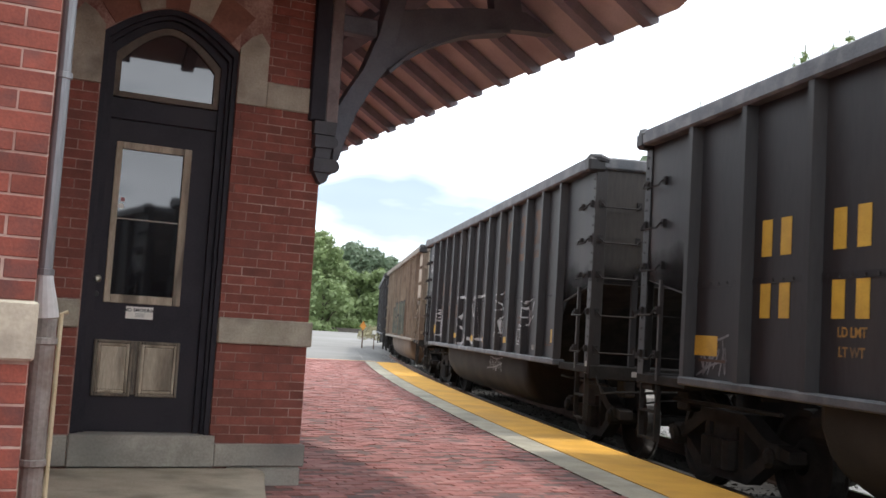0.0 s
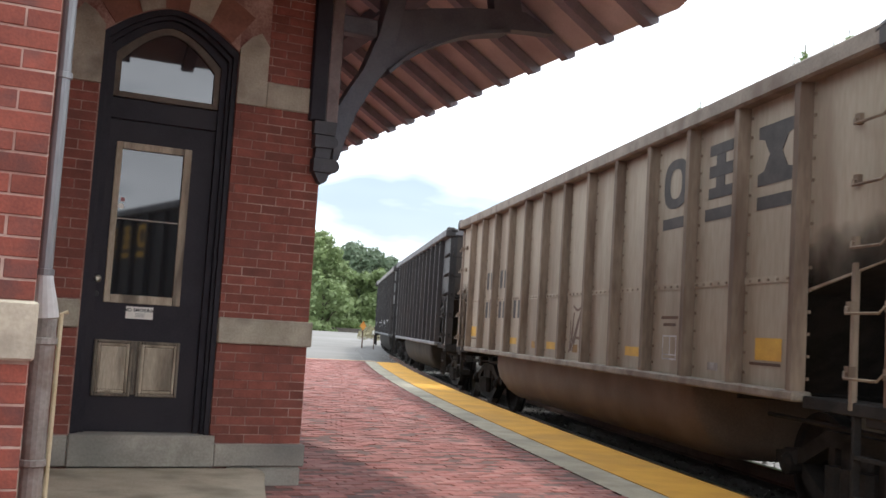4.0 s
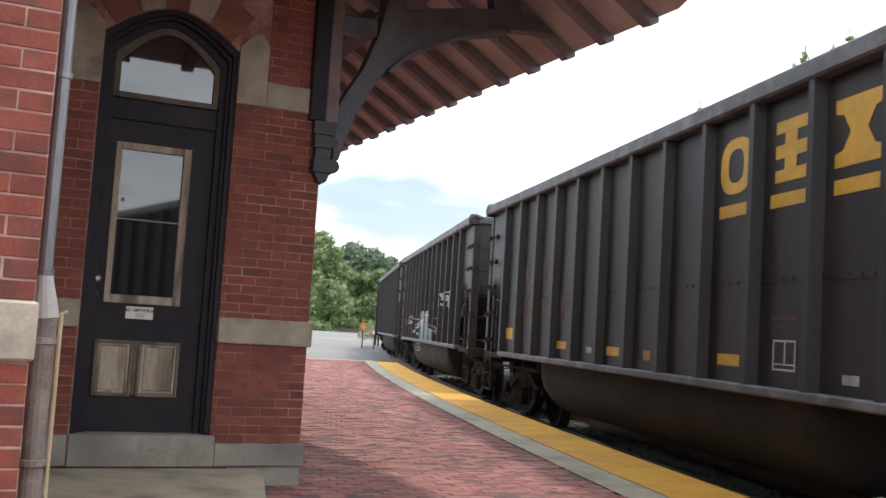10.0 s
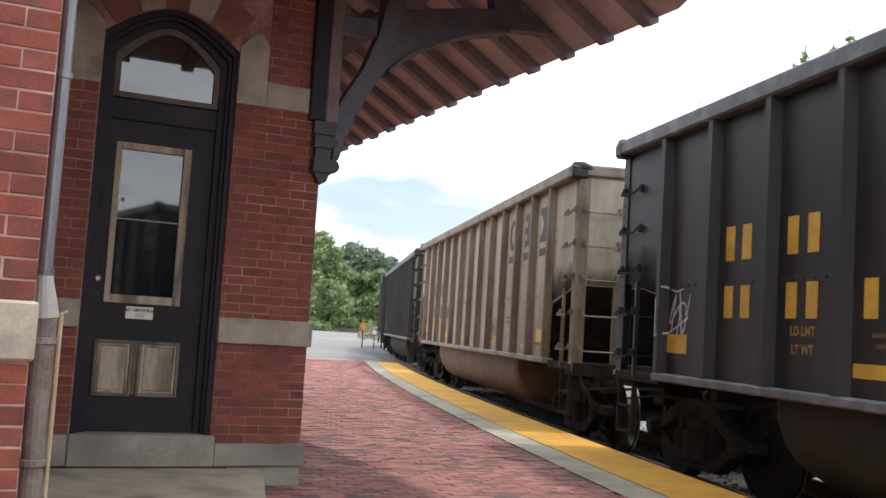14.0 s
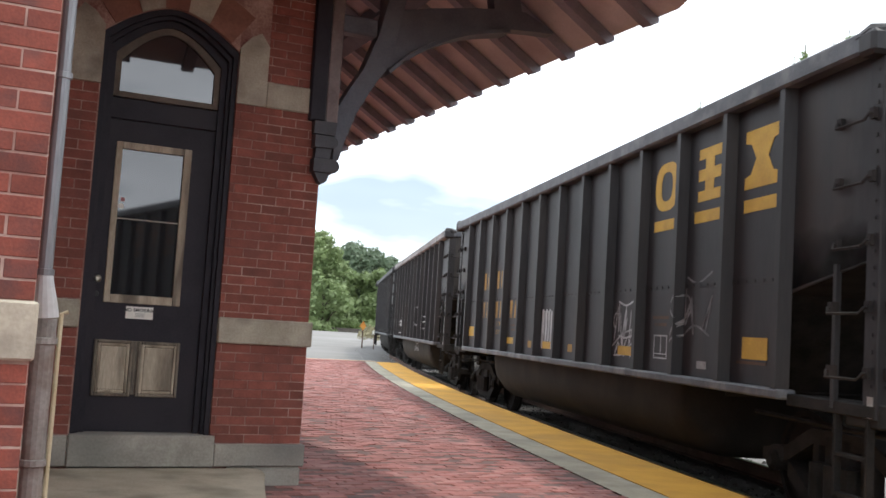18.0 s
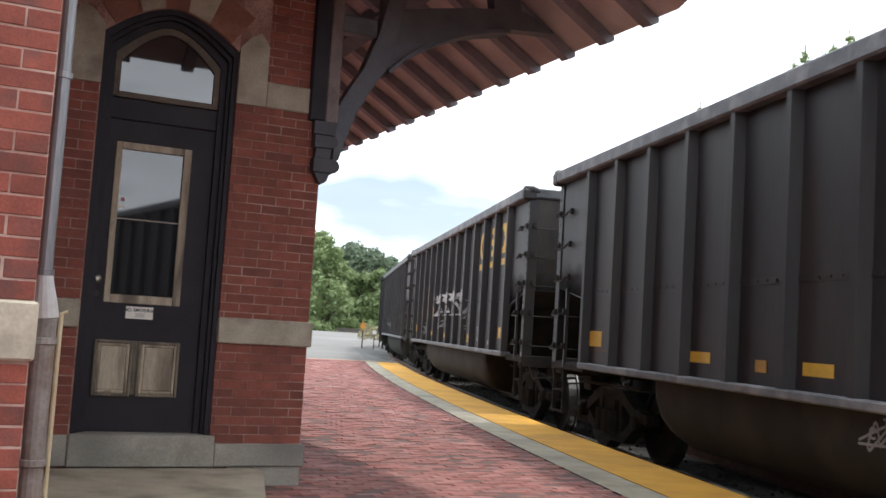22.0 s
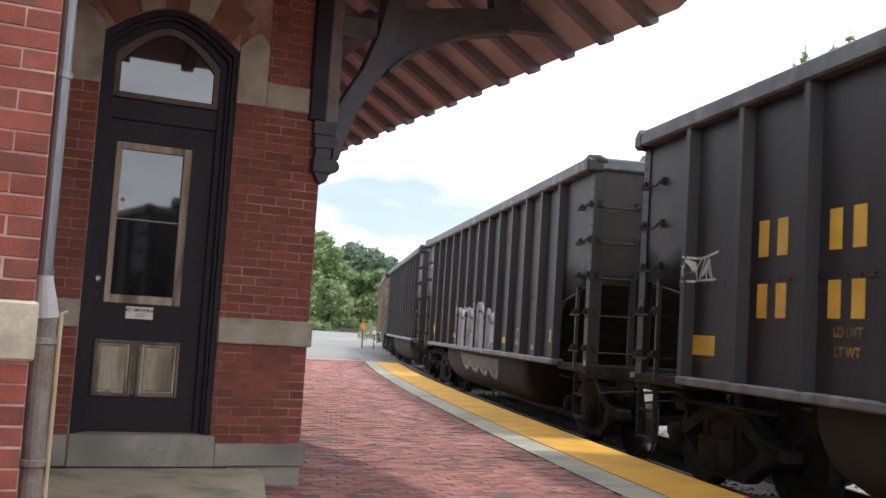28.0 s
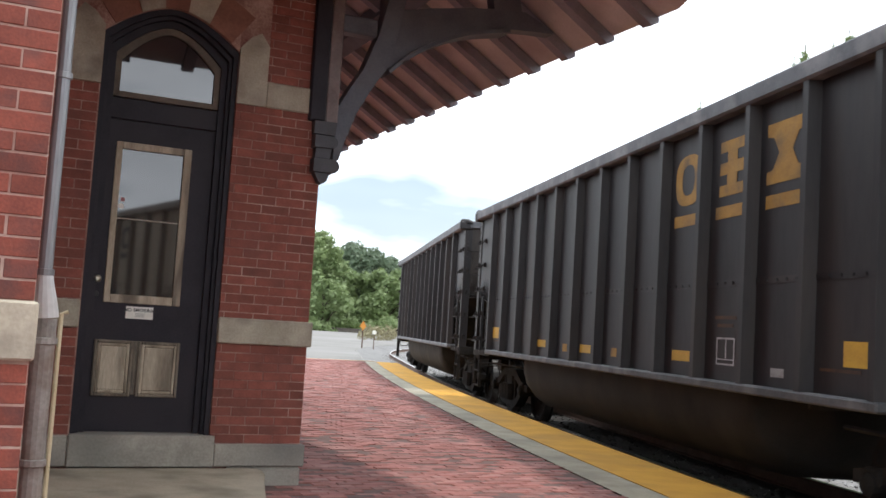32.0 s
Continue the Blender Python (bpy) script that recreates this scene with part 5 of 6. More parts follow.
# per car: tags as (seed, strokes, panel, height, width, tallness, paint)
W_, D_, B_ = SPRAY, SPRAY_DIM, SPRAY_BROWN
LOOKS = {
    0: dict(emblem=FOX_OLD, number=FOX, tags=((1, 3, 11.1, 1.3, 0.5, 0.3, D_),)),
    1: dict(emblem=FOX_DIM, number=FOX_DIM, tags=((11, 5, 10.3, 1.68, 0.7, 0.28, W_), (12, 4, 10.3, 1.40, 0.6, 0.34, W_), (13, 1, 9.6, 1.5, 0.16, 0.5, W_), (14, 3, 3.65, 1.85, 0.6, 0.34, W_), (15, 4, 3.65, 1.45, 0.6, 0.34, W_), (16, 4, 1.55, 1.68, 0.75, 0.42, W_), (17, 4, 12.2, 2.95, 0.6, 0.4, W_), (18, 2, 12.0, 2.55, 0.3, 0.6, W_))),
    2: dict(emblem=LOGO_DARK, number=LOGO_DARK, tags=((21, 4, 10.1, 1.45, 0.7, 0.3, B_), (22, 4, 8.9, 1.32, 0.8, 0.25, B_), (23, 4, 1.0, 1.6, 0.8, 0.6, B_), (24, 3, 2.1, 1.75, 0.7, 0.6, B_))),
    3: dict(emblem=FOX, number=FOX, tags=((31, 5, 11.9, 2.75, 0.75, 0.55, W_), (32, 2, 11.15, 2.95, 0.3, 0.25, W_), (33, 5, 10.2, 1.38, 0.75, 0.32, W_), (34, 4, 7.0, 1.5, 0.8, 0.36, W_), (35, 3, 7.75, 1.43, 0.4, 0.26, W_), (36, 3, 6.3, 1.43, 0.45, 0.28, D_), (37, 4, 4.4, 1.4, 0.6, 0.3, W_), (38, 4, 3.4, 1.4, 0.7, 0.32, W_))),
    4: dict(emblem=LOGO_DARK, number=LOGO_DARK, tags=((41, 3, 5.0, 1.5, 0.5, 0.5, B_),)),
    5: dict(emblem=FOX, number=FOX),
    6: dict(emblem=FOX, number=FOX, tags=((61, 4, 7.35, 1.46, 0.5, 0.34, W_), (62, 4, 6.3, 1.52, 0.5, 0.38, W_), (63, 4, 5.2, 1.54, 0.55, 0.4, W_), (64, 4, 4.15, 1.56, 0.65, 0.4, W_), (65, 5, 3.15, 1.52, 0.8, 0.36, W_), (66, 2, 1.5, 1.62, 0.16, 0.2, W_), (67, 4, 0.15, 1.8, 0.66, 0.42, FOX_DIM), (69, 3, 0.15, 2.2, 0.3, 0.2, FOX_DIM), (68, 3, 10.5, 1.38, 0.45, 0.34, W_))),
    7: dict(emblem=FOX_DIM, box_mark=False),
    8: dict(emblem=FOX_OLD, number=FOX_DIM),
    9: dict(emblem=FOX, number=FOX_DIM),
    10: dict(emblem=FOX_DIM, number=FOX_DIM, tags=((101, 2, 10.6, 1.6, 0.45, 0.32, W_), (102, 2, 9.3, 1.66, 0.45, 0.36, W_), (103, 3, 8.6, 1.44, 0.8, 0.4, W_), (104, 3, 7.5, 1.42, 0.7, 0.42, W_), (105, 2, 4.2, 1.4, 0.5, 0.34, D_), (106, 3, 3.3, 1.46, 0.7, 0.34, D_), (107, 3, 2.6, 2.02, 0.85, 0.38, W_), (108, 3, 1.5, 2.02, 0.42, 0.40, W_))),
    11: dict(emblem=FOX, number=FOX_OLD, tags=((111, 3, 4.0, 1.45, 0.34, 0.42, W_),)),
    12: dict(emblem=FOX, number=FOX, tags=((121, 4, 6.2, 1.6, 0.6, 0.36, W_), (122, 4, 5.2, 1.6, 0.68, 0.38, W_), (123, 4, 4.2, 1.7, 0.8, 0.5, D_), (124, 1, 3.6, 1.34, 0.5, 0.4, D_), (125, 3, 11.3, 1.68, 0.55, 0.45, W_))),
    13: dict(emblem=LOGO_DARK, number=LOGO_DARK, tags=((131, 4, 3.0, 1.45, 0.7, 0.3, B_),)),
    14: dict(emblem=FOX, number=FOX, tags=((141, 4, 10.2, 1.45, 0.8, 0.4, W_),)),
    15: dict(emblem=FOX_DIM, number=None),
    16: dict(emblem=FOX, number=FOX_OLD, tags=((161, 4, 3.05, 1.58, 0.62, 0.42, W_), (162, 3, 3.05, 1.33, 0.5, 0.2, W_), (163, 3, 1.2, 1.7, 0.6, 0.55, D_))),
    17: dict(emblem=FOX_OLD, number=FOX, tags=((171, 4, 12.0, 2.85, 0.62, 0.42, W_), (172, 3, 10.9, 1.66, 0.45, 0.3, W_), (175, 2, 4.0, 1.55, 0.6, 0.6, D_), (176, 4, 2.5, 1.5, 0.8, 0.4, W_))),
    18: dict(number=None, box_mark=False),
    19: dict(emblem=FOX_DIM, box_mark=False),
    20: dict(emblem=FOX, number=FOX_OLD, tags=tuple((204, 5, j, 1.88, 0.75, 0.34, W_) for j in (4.15, 5.2, 6.2, 7.25)) + ((205, 4, 7.1, 1.5, 0.5, 0.22, D_), (206, 4, 6.2, 1.54, 0.55, 0.24, D_), (207, 3, 9.6, 1.35, 0.5, 0.32, D_), (208, 4, 3.2, 1.7, 0.8, 0.5, D_), (209, 2, 3.0, 1.27, 0.5, 0.14, FOX))),
    21: dict(emblem=FOX_DIM, tags=((211, 4, 3.1, 1.6, 0.55, 0.42, W_), (212, 3, 7.4, 1.5, 0.45, 0.3, D_), (213, 3, 6.4, 1.4, 0.4, 0.2, D_))),
    22: dict(emblem=FOX_DIM, number=None, box_mark=False, tags=tuple((220, 5, j, 1.75, 0.62, 0.22, W_) for j in (10.1, 9.05, 8.0))),
    23: dict(emblem=FOX_OLD, number=FOX_OLD),
    24: dict(emblem=FOX, number=FOX, tags=((220, 5, 11.4, 2.08, 0.66, 0.24, W_), (242, 4, 7.15, 1.72, 0.5, 0.4, D_), (245, 4, 7.15, 1.4, 0.6, 0.36, D_), (243, 4, 5.15, 1.6, 0.65, 0.4, W_), (244, 4, 4.15, 1.58, 0.65, 0.4, W_))),
    25: dict(emblem=FOX_DIM, number=FOX_DIM, tags=((251, 3, 12.2, 3.05, 0.5, 0.3, W_),)),
    26: dict(emblem=FOX_DIM, number=FOX_DIM),
    27: dict(emblem=LOGO_DARK, number=LOGO_DARK, tags=((271, 4, 1.35, 1.72, 0.75, 0.45, SPRAY_DARK), (272, 5, 5.02, 1.58, 0.72, 0.6, SPRAY_BROWN))),
    28: dict(emblem=FOX_OLD, number=None),
    29: dict(box_mark=False),
}


def dress(i, car, emblem=None, number=None, box_mark=True, tags=()):
    if emblem is not None:
        for k2, me in enumerate(EMBLEMS[id(emblem)]):
            mark(car, me, panel_x(car, k2 + (1 if i in SHORT_CARS else 0)) - 0.02, 2.99, label="blocky railway emblem shape")
    if number is not None:
        for j, z in ((10, 2.30), (9, 2.30), (10, 1.80), (9, 1.80), (8, 1.80)):
            for dx in (0.22, -0.06):
                mark(car, NUMBER[id(number)], panel_x(car, j) + dx, z)
        if number in (FOX, FOX_OLD):
            for me, z in zip(LIMITS, (1.55, 1.41)):
                linked(me.name.split(".")[0], me, car, on_side(panel_x(car, 9) + 0.05, z, 0.004))
            mark(car, SMALL_PRINT, panel_x(car, 8), 1.5)
    mark(car, SQUARE, panel_x(car, 0) - (0.2 if i in SHORT_CARS else 0.0), 1.40, label="bright yellow square panel")
    mark(car, FINE_LINE, panel_x(car, 0) + 0.05, 1.28)
    mark(car, SQUARE, panel_x(car, 11.22), 1.40, label="bright yellow square panel")
    mark(car, FINE_LINE, panel_x(car, 11) + 0.1, 1.27)
    mark(car, STRIP, panel_x(car, 8.2), 1.29, label="yellow reflective strip")
    mark(car, LABEL if i % 3 == 0 else SMALL, panel_x(car, 7), 1.26)
    mark(car, STRIP, panel_x(car, 6.1), 1.27, label="yellow reflective strip")
    mark(car, SMALL, panel_x(car, 5), 1.26)
    mark(car, STRIP, panel_x(car, 3), 1.29, label="yellow reflective strip")
    mark(car, LABEL, panel_x(car, 1), 1.22, label="dusty white label")
    if box_mark:
        mark(car, CHIT, panel_x(car, 2) - 0.02, 1.36)
        mark(car, SMALL_PRINT, panel_x(car, 2), 1.62)
    HALF = size_of(i)[0]
    linked("reflective_patch", PATCH, car, pose(-HALF + 0.045, FACE + 0.018, 1.06, 90, 0, 180))
    linked("reflective_patch", PATCH, car, pose(-HALF - 0.034, 0.9, 1.0, 90, 90, -90))
    for seed, n, j, z, w, h, paint in tags:
        spray(car, panel_x(car, j), z, squiggle(seed, n, w, h), paint, 0.021 if paint in (W_, D_) else 0.032)


END_WHITE = flat([[(-1.30, -0.62), (-1.1, -0.70), (-0.8, -0.58), (-0.62, -0.66), (-0.3, -0.60), (-0.1, -0.72), (0.25, -0.62), (0.55, -0.70), (0.8, -0.55), (1.1, -0.66), (1.32, -0.5), (1.33, 0.46), (0.7, 0.50), (0.4, 0.47), (-0.2, 0.51), (-0.7, 0.46), (-1.32, 0.5), (-1.28, 0.1)]], WHITE_WORN, "worn_white_paint")
END_WHITE_HALF = flat([[(-1.2, 0.0), (-0.9, -0.1), (-0.6, 0.05), (-0.45, -0.2), (-0.1, -0.28), (0.3, -0.18), (0.6, -0.35), (1.0, -0.2), (1.3, -0.3), (1.33, 0.46), (0.6, 0.5), (0.0, 0.46), (-1.25, 0.5)]], WHITE_WORN, "worn_white_paint")
CHIP = flat([[(-0.05, -0.03), (0.01, -0.07), (0.06, -0.02), (0.075, 0.055), (-0.01, 0.06), (-0.075, 0.045)]], SPRAY, "worn_white_paint")
DRIP = flat([[(-0.04, -0.22), (0.0, -0.30), (0.035, -0.1), (0.06, 0.1), (0.02, 0.2), (-0.04, 0.12)]], SPRAY, "worn_white_paint")


def on_end(i, y, z):
    return pose(-size_of(i)[0] - 0.0035, y, z, 90, 0, -90)


for i, car, _ in CARS:
    dress(i, car, **LOOKS.get(i, dict(emblem=FOX_OLD, number=FOX_OLD)))
    if i in (6, 16):
        linked("worn_white_paint", END_WHITE if i == 6 else END_WHITE_HALF, car, on_end(i, 0.0, 2.9))["label"] = "chipped white paint on the car's end"
    if i == 8:
        for y, z in ((0.62, 3.1), (0.45, 3.0), (0.36, 3.12)):
            linked("worn_white_paint", DRIP, car, on_end(i, y, z))["label"] = "white drips on the car's end"
    if i == 11:
        linked("worn_white_paint", CHIP, car, on_end(i, 0.87, 3.29))["label"] = "white paint chip on the car's end"
    if i in (1, 10, 17, 19):
        spray(car, {1: -1.3, 10: 2.2, 17: -0.75, 19: -0.5}[i], 0.86, squiggle(320 + i, 5, 1.1, 0.2), SPRAY_DIM, 0.02, "dim sprayed scrawl on the bathtub floor", tub=True)

BY_INDEX = {i: car for i, car, _ in CARS}
# big white outlines over four panels of one black car
car = BY_INDEX[1]
big = [[(-1.0, 0.42), (-1.25, 0.45), (-1.5, 0.25), (-1.6, -0.1), (-1.5, -0.42), (-1.2, -0.48), (-0.95, -0.36), (-0.92, -0.2)],
       [(-0.98, 0.42), (-0.72, 0.42), (-0.6, 0.25), (-0.68, 0.1), (-0.84, 0.02), (-0.6, -0.2), (-0.5, -0.45), (-0.75, -0.42), (-0.9, -0.2)],
       [(0.15, 0.42), (-0.1, 0.45), (-0.3, 0.3), (-0.2, 0.1), (0.08, 0.02), (0.2, -0.2), (0.0, -0.42), (-0.3, -0.42), (-0.5, -0.3)],
       [(0.4, 0.42), (0.9, 0.46)], [(0.9, 0.46), (0.88, -0.36)], [(0.4, 0.42), (0.42, -0.36)], [(0.42, -0.36), (0.88, -0.36)],
       [(-1.2, 0.15), (-1.3, -0.1), (-1.15, -0.2)]]
spray(car, panel_x(car, 5.95), 1.62, [[(1.07 * u, v) for u, v in pts] for pts in big], SPRAY, 0.05, "large white sprayed outlines over several panels")
fill(car, panel_x(car, 6.7), 1.82, 0.14, lambda f: -0.1, lambda f: 0.1, SPRAY, "small white sprayed square")
# green sprayed band on the first tan car
car = BY_INDEX[2]
crest = lambda f: 0.27 + 0.18 * min(1, 5 * f) + 0.13 * abs(math.sin(f * 15.7)) ** 0.5 - 0.07
foot = lambda f: -0.62 + 0.03 * math.sin(f * 40)
fill(car, panel_x(car, 5.0), 1.78, 4.9, foot, crest, SPRAY_GREEN, "dull green sprayed band across the panels", 0.012)
for stroke in [[(-2.45 + 0.07 * k, crest(k / 70)) for k in range(71)]] + [[(x0, 0.1), (x0 + 0.12, -0.15), (x0 - 0.05, -0.32), (x0 + 0.2, -0.5)] for x0 in (-2.1, -1.5, -0.9, -0.35, 0.2, 0.8, 1.4, 1.95)] + [[(x0, -0.1), (x0 + 0.25, 0.02), (x0 + 0.35, -0.3), (x0 + 0.1, -0.42), (x0, -0.1)] for x0 in (-1.9, -0.7, 0.45, 1.55)]:
    spray(car, panel_x(car, 5.0), 1.78, [stroke], SPRAY_DARK, 0.06, "dark outline over the green band", 0.014)
# pale blue and white piece
car = BY_INDEX[10]
ICE = surface("spray_ice_blue", (0.20, 0.27, 0.28), (0.36, 0.44, 0.45), 5, 0.7, bump=0.0, stain=(0.10, 0.13, 0.14), stain_amount=0.7, stain_scale=4)
dome = lambda f: 0.42 * (1 - abs(2 * f - 1) ** 3) + 0.05 * math.sin(f * 30) - 0.1
fill(car, panel_x(car, 5.8), 1.5, 2.5, lambda f: -0.42, dome, ICE, "pale blue sprayed fill")
spray(car, panel_x(car, 5.8), 1.5, [[(-1.25 + 2.5 * k / 30, dome(k / 30)) for k in range(31)], [(-1.25, -0.1), (-1.24, -0.40), (0.0, -0.43), (1.24, -0.40), (1.26, -0.1)]] + [[(x0, 0.34 - 0.2 * abs(x0)), (x0 - 0.08, 0.0), (x0 + 0.06, -0.36)] for x0 in (-0.9, -0.5, -0.1, 0.35, 0.75)] + [[(-0.8, 0.0), (-0.6, 0.1), (-0.55, -0.2)], [(0.5, 0.2), (0.62, 0.0), (0.5, -0.1), (0.66, -0.3)]], SPRAY, 0.035, "white outlines round the pale fill", 0.004)
# white square tag
car = BY_INDEX[16]
fill(car, panel_x(car, 6.1), 1.5, 0.55, lambda f: -0.28, lambda f: 0.26 + 0.02 * math.sin(f * 20), SPRAY, "solid white sprayed block")
spray(car, panel_x(car, 6.1), 1.5, [[(x0, 0.24), (x0 + 0.02, 0.0), (x0 - 0.02, -0.26)] for x0 in (-0.14, 0.0, 0.12)], SPRAY_DARK, 0.035, "dark slashes over the white block", 0.004)
# thin white outlined figures
car = BY_INDEX[17]
loop = lambda cx, cz, rx, rz, a0=0.0, turn=6.0: [(cx + rx * math.cos(a0 + turn * k / 12), cz + rz * math.sin(a0 + turn * k / 12)) for k in range(13)]
spray(car, panel_x(car, 9.3), 1.47, [loop(-0.75, 0.12, 0.16, 0.16), loop(-0.55, -0.12, 0.2, 0.14, 1.0), loop(-0.9, -0.15, 0.16, 0.12, 2.0), loop(0.05, 0.05, 0.2, 0.2, 0.6), loop(0.35, -0.1, 0.22, 0.16, 3.0), [(0.2, 0.3), (0.6, 0.34), (0.75, 0.2)], [(-0.4, -0.2), (-0.1, -0.26), (0.2, -0.2)], loop(1.25, 0.1, 0.26, 0.3, 0.8), [(0.9, 0.3), (1.0, 0.0), (0.9, -0.28)]], SPRAY, 0.026, "thin white outlined loops")
spray(car, panel_x(car, 4.6), 1.62, [loop(-0.4, 0.0, 0.35, 0.42, 0.5, 5.0), loop(0.45, 0.1, 0.4, 0.36, 1.4, 5.2), [(-0.3, 0.3), (-0.1, -0.3)], [(0.3, -0.35), (0.8, -0.2)]], SPRAY_DIM, 0.035, "dim sprayed loops")
# four fading white blocks
car = BY_INDEX[20]
for j in (4.15, 5.2, 6.2, 7.25):
    fill(car, panel_x(car, j), 2.08, 0.72, lambda f: -0.10 + 0.16 * abs(f - 0.5), lambda f: 0.02 + 0.20 * f + 0.05 * math.sin(f * 21), SPRAY_DIM, "soft overspray of white")
    spray(car, panel_x(car, j), 2.08, [[(-0.38, 0.0), (-0.2, 0.08), (-0.22, -0.06)], [(-0.18, -0.08), (0.0, 0.14), (0.06, -0.04), (0.3, 0.24), (0.34, -0.1)]], SPRAY, 0.07, "thick white sprayed zigzag", 0.004)
# silver piece with dark outlines, and its bubbles on the tub
car = BY_INDEX[25]
crown = lambda f: float(np.interp(f, (0, 0.05, 0.12, 0.2, 0.26, 0.36, 0.45, 0.52, 0.6, 0.68, 0.74, 0.85, 1.0), (0.40, 0.39, 0.30, 0.33, 0.40, 0.31, 0.30, 0.42, 0.44, 0.34, 0.40, 0.22, 0.26)))
hem = lambda f: -0.40 + 0.62 * max(0.0, (f - 0.84) / 0.16) ** 1.3
SILVER = surface("spray_silver", (0.24, 0.24, 0.25), (0.38, 0.38, 0.39), 4, 0.6, bump=0.0, stain=(0.14, 0.14, 0.15), stain_amount=0.6, stain_scale=3)
fill(car, 0.16, 1.47, 3.8, hem, crown, SILVER, "silver-grey sprayed piece", 0.006)
rim = [(-1.9 + 3.8 * k / 60, crown(k / 60)) for k in range(61)]
spray(car, 0.16, 1.47, [[(-1.9, 0.4), (-1.86, 0.1), (-1.78, -0.02), (-1.9, -0.2), (-1.86, -0.38)], rim, [(-1.9 + 3.8 * k / 60, hem(k / 60)) for k in range(44, 61)]], SPRAY, 0.09, "white border of the silver piece", 0.008)
spray(car, 0.16, 1.47, [[(-1.8, 0.3)] + [(u, v - 0.13) for u, v in rim[4:60]], [(1.84, 0.06), (1.7, -0.16), (1.4, -0.3), (1.25, -0.36)], [(-1.76, 0.26), (-1.68, 0.0), (-1.7, -0.36)]], INK, 0.055, "thick black outline inside the border", 0.009)
spray(car, 0.16, 1.47, [[(-1.5, 0.14), (-1.38, -0.04), (-1.36, -0.34)], [(-1.3, 0.0), (-1.2, 0.16)], [(-1.02, 0.2), (-1.1, -0.06), (-1.0, -0.36)], [(-0.62, 0.2), (-0.66, -0.3)], [(-0.3, 0.18), (-0.56, -0.06), (-0.3, -0.08), (-0.5, -0.3)], [(-0.06, 0.18), (-0.14, -0.36)],
                        [(0.42, 0.24), (0.56, 0.0), (0.54, -0.36)], [(0.8, 0.22), (0.64, -0.04), (0.84, -0.06), (0.76, -0.34)], [(1.08, 0.22), (0.96, -0.2), (1.06, -0.38)]], INK, 0.032, "thin black strokes inside the silver piece", 0.009)
lobes = lambda f: -0.09 - (0.17 + 0.07 * f) * abs(math.sin(f * math.pi * 4.0)) ** 0.6 + 0.1 * max(0.0, 0.1 - f) / 0.1
HAZE = surface("spray_brown_grey", (0.10, 0.088, 0.08), (0.15, 0.135, 0.125), 3, 0.8, bump=0.0)
fill(car, 0.07, 0.955, 3.4, lobes, lambda f: 0.0, HAZE, "brown-grey sprayed bubbles on the tub", 0.004, tub=True)
scallop = [(-1.7 + 3.4 * k / 60, lobes(k / 60)) for k in range(61)]
spray(car, 0.07, 0.955, [scallop, [(1.7, 0.0), (1.72, -0.06), (1.7, -0.1)]], SPRAY_DIM, 0.075, "pale rim of the bubbles", 0.006, tub=True)
spray(car, 0.07, 0.955, [[(u, v + 0.055) for u, v in scallop]], SPRAY_DARK, 0.035, "dark line inside the bubbles", 0.007, tub=True)


# ---- trees ----
def blob_leaves(bm, rng, centre, radius, count, size):
    for _ in range(count):
        d = Vector((rng.gauss(0, 1), rng.gauss(0, 1), rng.gauss(0, 1))).normalized()
        p = Vector(centre) + d * radius * (rng.random() ** 0.4) * Vector((1, 1, 0.75)).length / 1.6
        u = Vector((rng.gauss(0, 1), rng.gauss(0, 1), rng.gauss(0, 0.6))).normalized()
        w = u.cross(d).normalized() if abs(u.dot(d)) < 0.98 else u.orthogonal()
        s = size * rng.uniform(0.6, 1.4)
        bm.faces.new([bm.verts.new(p + q) for q in (u * s, w * s * 0.6, -u * s, -w * s * 0.6)])


def make_tree(name, height, spread, seed, leaf, label, clumps=62, per=110, size=0.24, low=0.06):
    rng = random.Random(seed)
    t = thing(name, label, "tree", "trees round the yard")
    bm = bmesh.new()
    tube(bm, [(0, 0, -0.3), (0.1, 0.05, height * 0.25), (-0.08, 0.1, height * 0.55), (0.05, 0, height * 0.9)], [height * 0.022, height * 0.018, height * 0.012, height * 0.003], 7)
    centres = []
    for i in range(clumps):
        z = height * (low + (0.97 - low) * (i + rng.random()) / clumps)
        f = (z / height - low) / (1 - low)
        reach = spread * (0.35 + 1.0 * math.sin(math.pi * min(1, 0.12 + 0.83 * f))) * rng.uniform(0.35, 0.85)
        a = rng.uniform(0, 2 * math.pi)
        c = Vector((reach * math.cos(a), reach * math.sin(a), z))
        centres.append((c, spread * rng.uniform(0.26, 0.46) * (1.1 - 0.5 * f)))
        if i % 3 == 0:
            tube(bm, [(0, 0, max(height * 0.12, z - reach * 0.7)), c * 0.5 + Vector((0, 0, z * 0.45)), c], [height * 0.008, height * 0.005, height * 0.002], 5)
    part("trunk", bm, BARK, t)
    bm = bmesh.new()
    for c, r in centres:
        blob_leaves(bm, rng, c, r, per, size)
    part("crown", bm, leaf, t, "green crown of many small leaves")
    return t


